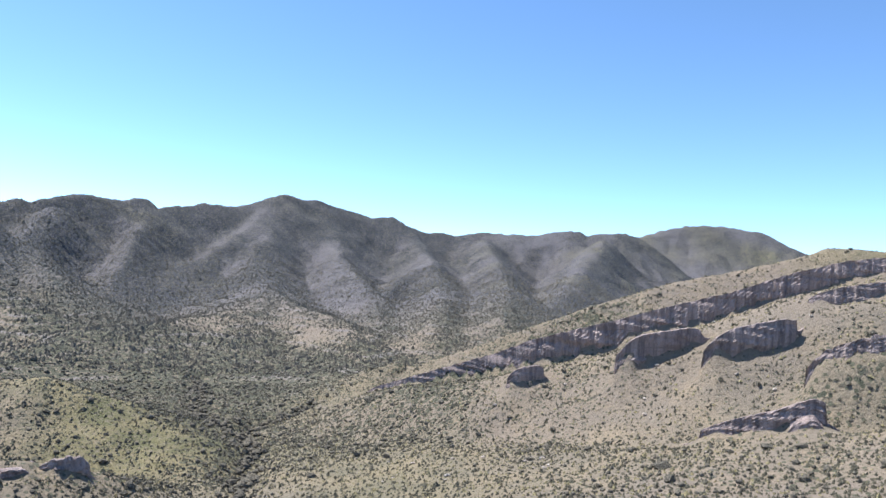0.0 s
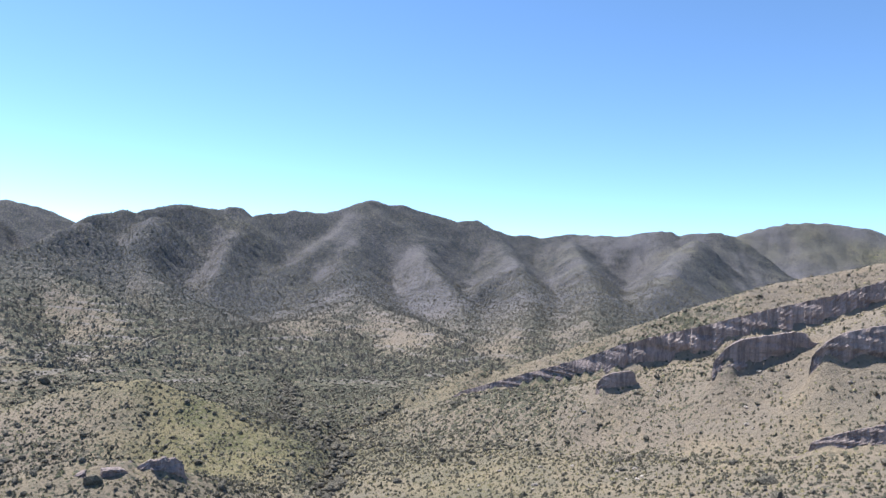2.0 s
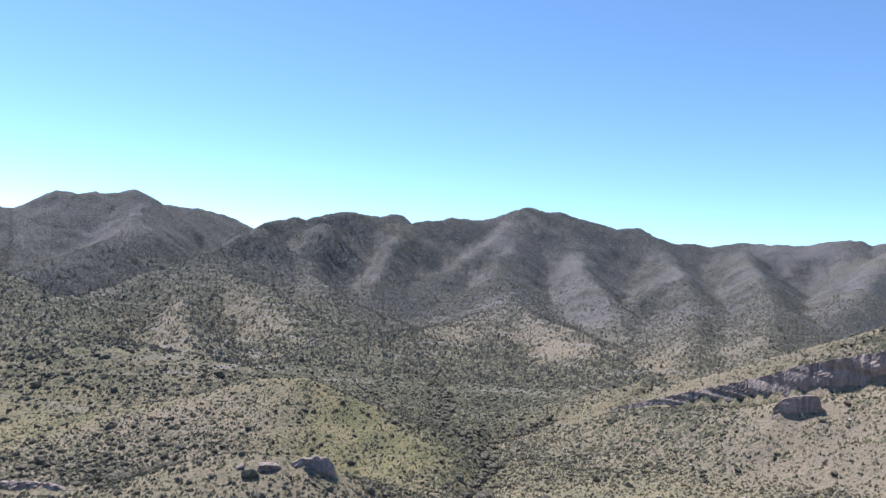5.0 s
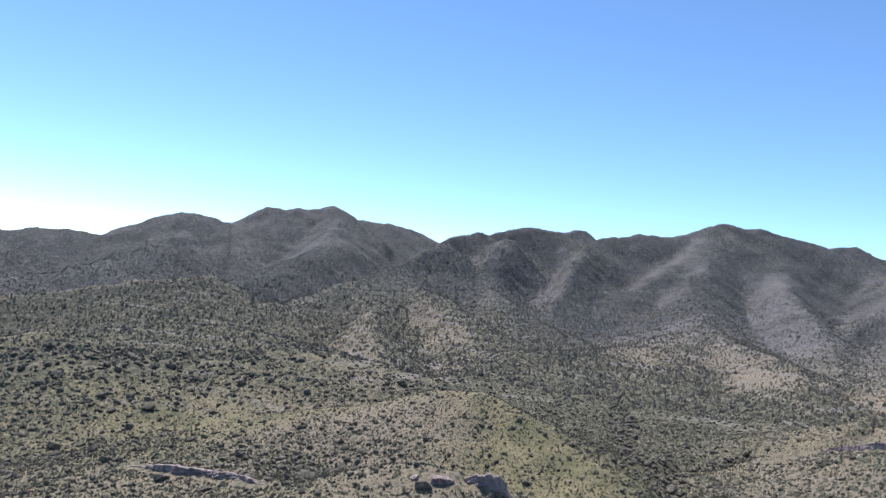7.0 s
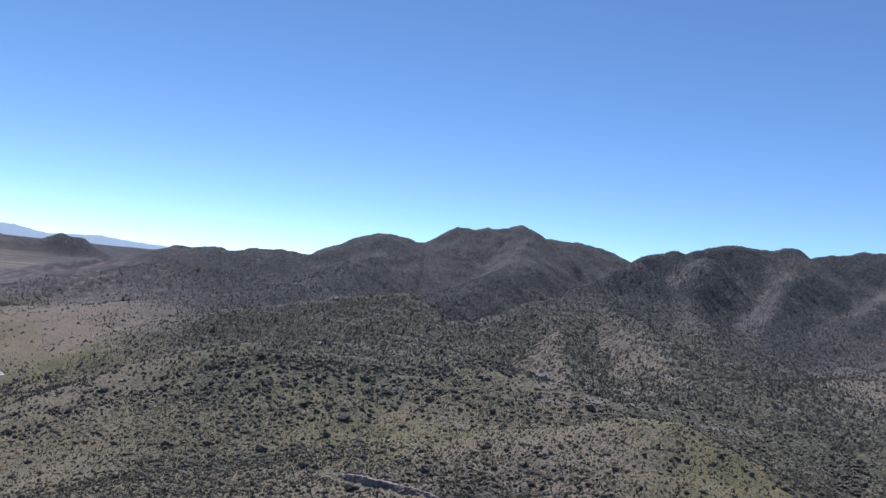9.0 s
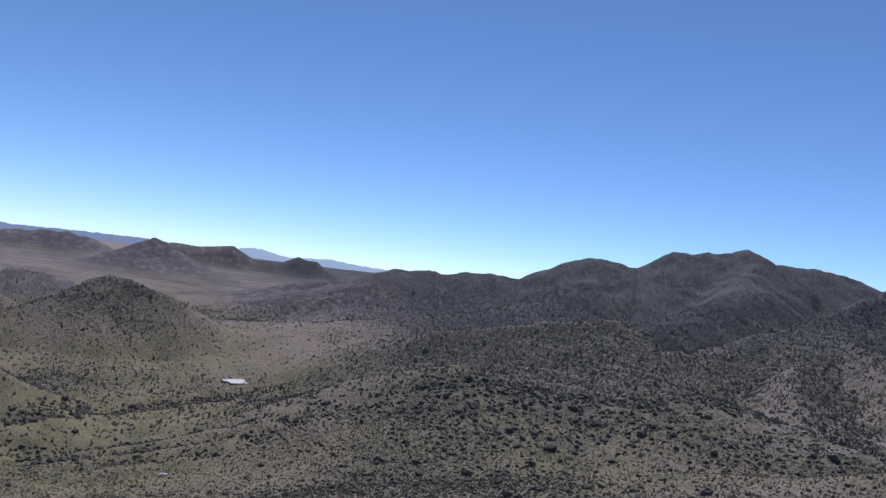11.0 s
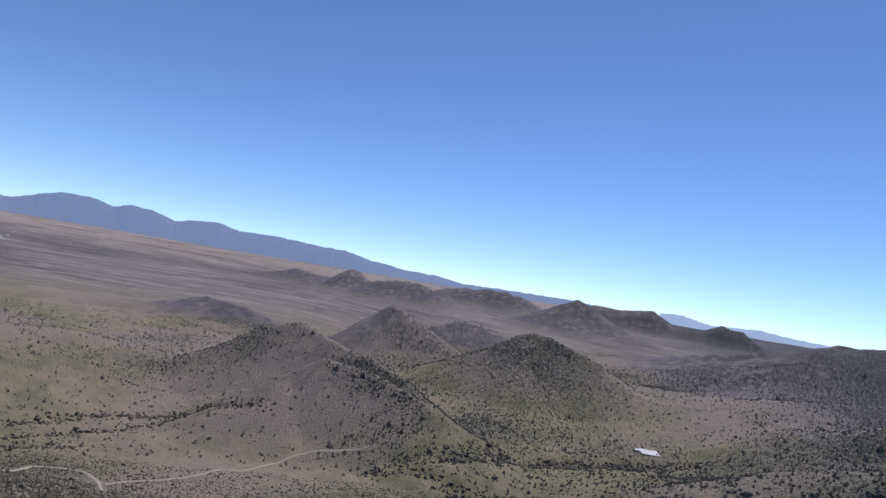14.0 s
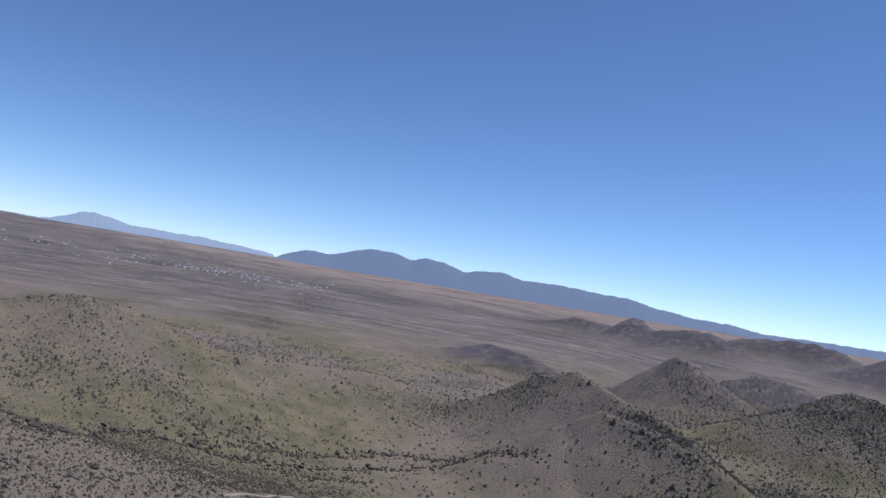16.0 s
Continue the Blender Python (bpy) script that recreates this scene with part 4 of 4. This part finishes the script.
# ---- far ranges ----
def far_range(name, crest, dist, depth, foot, mat, label, seed):
    """A mountain range along the horizon: crest by bearing and elevation in degrees; flanks with gullies on both sides."""
    az = np.arange(crest[0][0], crest[-1][0], 0.06)
    el = np.interp(az, [c[0] for c in crest], [c[1] for c in crest])
    el = el + 0.07 * fbm(az * 10, az * 0, 5, 4, seed, 0.6)
    ends = smooth(az, az[0], az[0] + 1.5) * smooth(-az, -az[-1], -az[-1] + 1.5)
    rows = np.linspace(-1, 1, 25)
    verts = np.zeros((len(az), len(rows), 3))
    a = np.radians(az)
    for k, u in enumerate(rows):
        r = dist + depth * u
        top = 170 + dist * np.tan(np.radians(el))
        fall = 1 - abs(u) ** 1.2
        g = ridged(az * 60 + 30 * fbm(az * 9, az * 0 + 9 * u, 4, 2, seed), np.full_like(az, u * 70), 60, 4, seed) - 0.6
        z = foot + (top - foot) * fall + 14 * g * (abs(u) > 0.01) * min(1, 4 * abs(u)) * (1 - abs(u)) * ends
        verts[:, k] = np.stack([-np.sin(a) * r, np.cos(a) * r, z], -1)
    n, m = verts.shape[:2]
    idx = np.arange(n * m).reshape(n, m)
    quads = np.stack([idx[:-1, :-1], idx[:-1, 1:], idx[1:, 1:], idx[1:, :-1]], -1).reshape(-1, 4)[:, ::-1]
    ob = new(name, sheet(name, verts.reshape(-1, 3), quads, mat))
    return tagged(ob, label, "mountain range", kind="structure")


# Backdrop material: a blue glow stands in for the haze in the air.
def haze_material(name, colour, glow):
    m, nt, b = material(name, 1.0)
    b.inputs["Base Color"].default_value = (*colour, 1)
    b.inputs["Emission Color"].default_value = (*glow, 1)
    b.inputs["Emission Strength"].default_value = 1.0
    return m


# near-black ranges; their blue is haze put in as emission
HAZE = haze_material("distant_range_haze", (0.06, 0.06, 0.07), (0.13, 0.19, 0.30))
PALE_HAZE = haze_material("distant_pale_range_haze", (0.06, 0.06, 0.06), (0.28, 0.37, 0.52))
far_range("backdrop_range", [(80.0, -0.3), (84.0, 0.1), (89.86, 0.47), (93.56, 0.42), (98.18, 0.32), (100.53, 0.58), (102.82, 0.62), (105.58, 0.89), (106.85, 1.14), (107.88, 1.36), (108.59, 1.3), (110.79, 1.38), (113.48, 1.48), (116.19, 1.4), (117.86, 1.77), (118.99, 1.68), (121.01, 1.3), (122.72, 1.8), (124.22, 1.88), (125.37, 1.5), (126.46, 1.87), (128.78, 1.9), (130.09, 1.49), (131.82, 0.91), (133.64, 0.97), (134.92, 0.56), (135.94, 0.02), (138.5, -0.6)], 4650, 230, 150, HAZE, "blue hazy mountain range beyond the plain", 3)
far_range("backdrop_pale_range", [(68.56, 0.16), (71.26, 0.31), (73.25, 0.35), (75.32, 0.56), (77.4, 0.47), (78.77, 0.3), (79.53, 0.43), (80.58, 0.66), (80.88, 0.74), (82.52, 0.64), (82.63, 0.64)], 4700, 200, 150, PALE_HAZE, "pale blue hazy mountains at the far horizon", 5)
far_range("backdrop_low_hills", [(136.18, 0.16), (138.86, 0.42), (141.44, 0.54), (144.74, 0.52), (146.94, 0.54), (148.15, 0.82), (149.34, 1.06), (150.25, 0.88), (151.27, 0.39), (152.64, 0.01), (160.0, -0.4)], 4750, 150, 165, PALE_HAZE, "faint hazy hills at the edge of the plain", 7)


# ---- white slab and box in the valley ----
def box_mesh(name, size, mat, bevel):
    bm = bmesh.new()
    bmesh.ops.create_cube(bm, size=1.0)
    bmesh.ops.scale(bm, vec=size, verts=bm.verts)
    bmesh.ops.bevel(bm, geom=bm.edges[:], offset=bevel, segments=2, affect="EDGES")
    me = bpy.data.meshes.new(name)
    bm.to_mesh(me)
    bm.free()
    me.materials.append(mat)
    return me


SLAB, TROUGH = (-727.9, 136.7), (-418.7, 60.4)
WHITE = plain_material("white_concrete", (0.66, 0.62, 0.59), 0.75)
slab = new("concrete_slab", box_mesh("concrete_slab", (12, 18, 0.8), WHITE, 0.15))
slope_x = math.degrees(math.atan2(ground_at(SLAB[0], SLAB[1] + 9) - ground_at(SLAB[0], SLAB[1] - 9), 18))
slope_y = math.degrees(math.atan2(ground_at(SLAB[0] - 9, SLAB[1]) - ground_at(SLAB[0] + 9, SLAB[1]), 18))
slab.matrix_world = pose(*SLAB, ground_at(*SLAB) + 0.45, slope_x, slope_y, 12)
tagged(slab, "white concrete rain catchment slab in the scrub", "slab")
rim = part("low_wall", box_mesh("low_wall", (0.5, 17, 1.0), WHITE, 0.08), slab)
rim.location = (-5.6, 0, 0.15)
apron = part("apron", box_mesh("apron", (5, 6, 0.7), WHITE, 0.1), slab)
apron.location = (-1.5, -10.5, 0.2)
TANK = plain_material("pale_tank_paint", (0.66, 0.58, 0.50), 0.6)
tank = new("water_trough", box_mesh("water_trough", (2.2, 4.6, 1.7), TANK, 0.2))
tank.matrix_world = pose(*TROUGH, ground_at(*TROUGH) + 0.7, 0, 0, 15)
tagged(tank, "pale painted water trough standing in dry grass", "trough")
lid = part("cover_plate", box_mesh("cover_plate", (1.2, 2.0, 0.25), TANK, 0.05), tank)
lid.location = (0, -0.9, 0.95)


# ---- town on the plain ----
def house(mats):
    """A small flat-roofed or gabled house: walls, roof, door and two windows."""
    base = new("house")
    w = part("wall", box_mesh("wall", (10, 14, 3.4), mats[0], 0.05), base)
    w.location = (0, 0, 1.7)
    bm = bmesh.new()
    p = [bm.verts.new(c) for c in ((-5.5, -7.5, 3.4), (5.5, -7.5, 3.4), (5.5, 7.5, 3.4), (-5.5, 7.5, 3.4), (0, -7.5, 5.4), (0, 7.5, 5.4))]
    for f in ((0, 1, 4), (2, 3, 5), (1, 2, 5, 4), (3, 0, 4, 5), (3, 2, 1, 0)):
        bm.faces.new([p[i] for i in f])
    me = bpy.data.meshes.new("roof")
    bm.to_mesh(me)
    bm.free()
    me.materials.append(mats[1])
    part("roof", me, base)
    d = part("door", box_mesh("door", (0.2, 1.1, 2.1), mats[2], 0.02), base)
    d.location = (5.05, 0, 1.05)
    for yy in (-4, 4):
        g = part("window", box_mesh("window", (0.2, 1.6, 1.2), mats[2], 0.02), base)
        g.location = (5.05, yy, 1.8)
    return tagged(base, "small pale house of the distant town", "house", "houses of the town on the plain")


PLASTER = plain_material("house_plaster", (0.72, 0.69, 0.66), 0.8)
SHEET = plain_material("roof_sheet", (0.68, 0.68, 0.70), 0.5)
DARK = plain_material("dark_openings", (0.06, 0.06, 0.07), 0.4)
first = house((PLASTER, SHEET, DARK))
first.scale = (0.5, 0.5, 0.5)
town = random.Random(11)
placed = 0
while placed < 190:
    u = town.random()
    bearing = 130 + 30 * u + town.gauss(0, 0.6)
    away = 2380 + 120 * (town.random() - 0.5) * 6 * town.random() + 350 * u * (town.random() - 0.2)
    if town.random() < 0.35:
        bearing, away = 139 + town.gauss(0, 2.6), 2330 + town.gauss(0, 45)
    hx, hy = -math.sin(radians(bearing)) * away, math.cos(radians(bearing)) * away
    m = pose(hx, hy, ground_at(hx, hy) - 0.4, 0, 0, town.uniform(0, 360))
    if placed == 0:
        first.matrix_world = m @ Matrix.Diagonal((0.5, 0.5, 0.5, 1))
    else:
        copy_thing(first, m)
    placed += 1
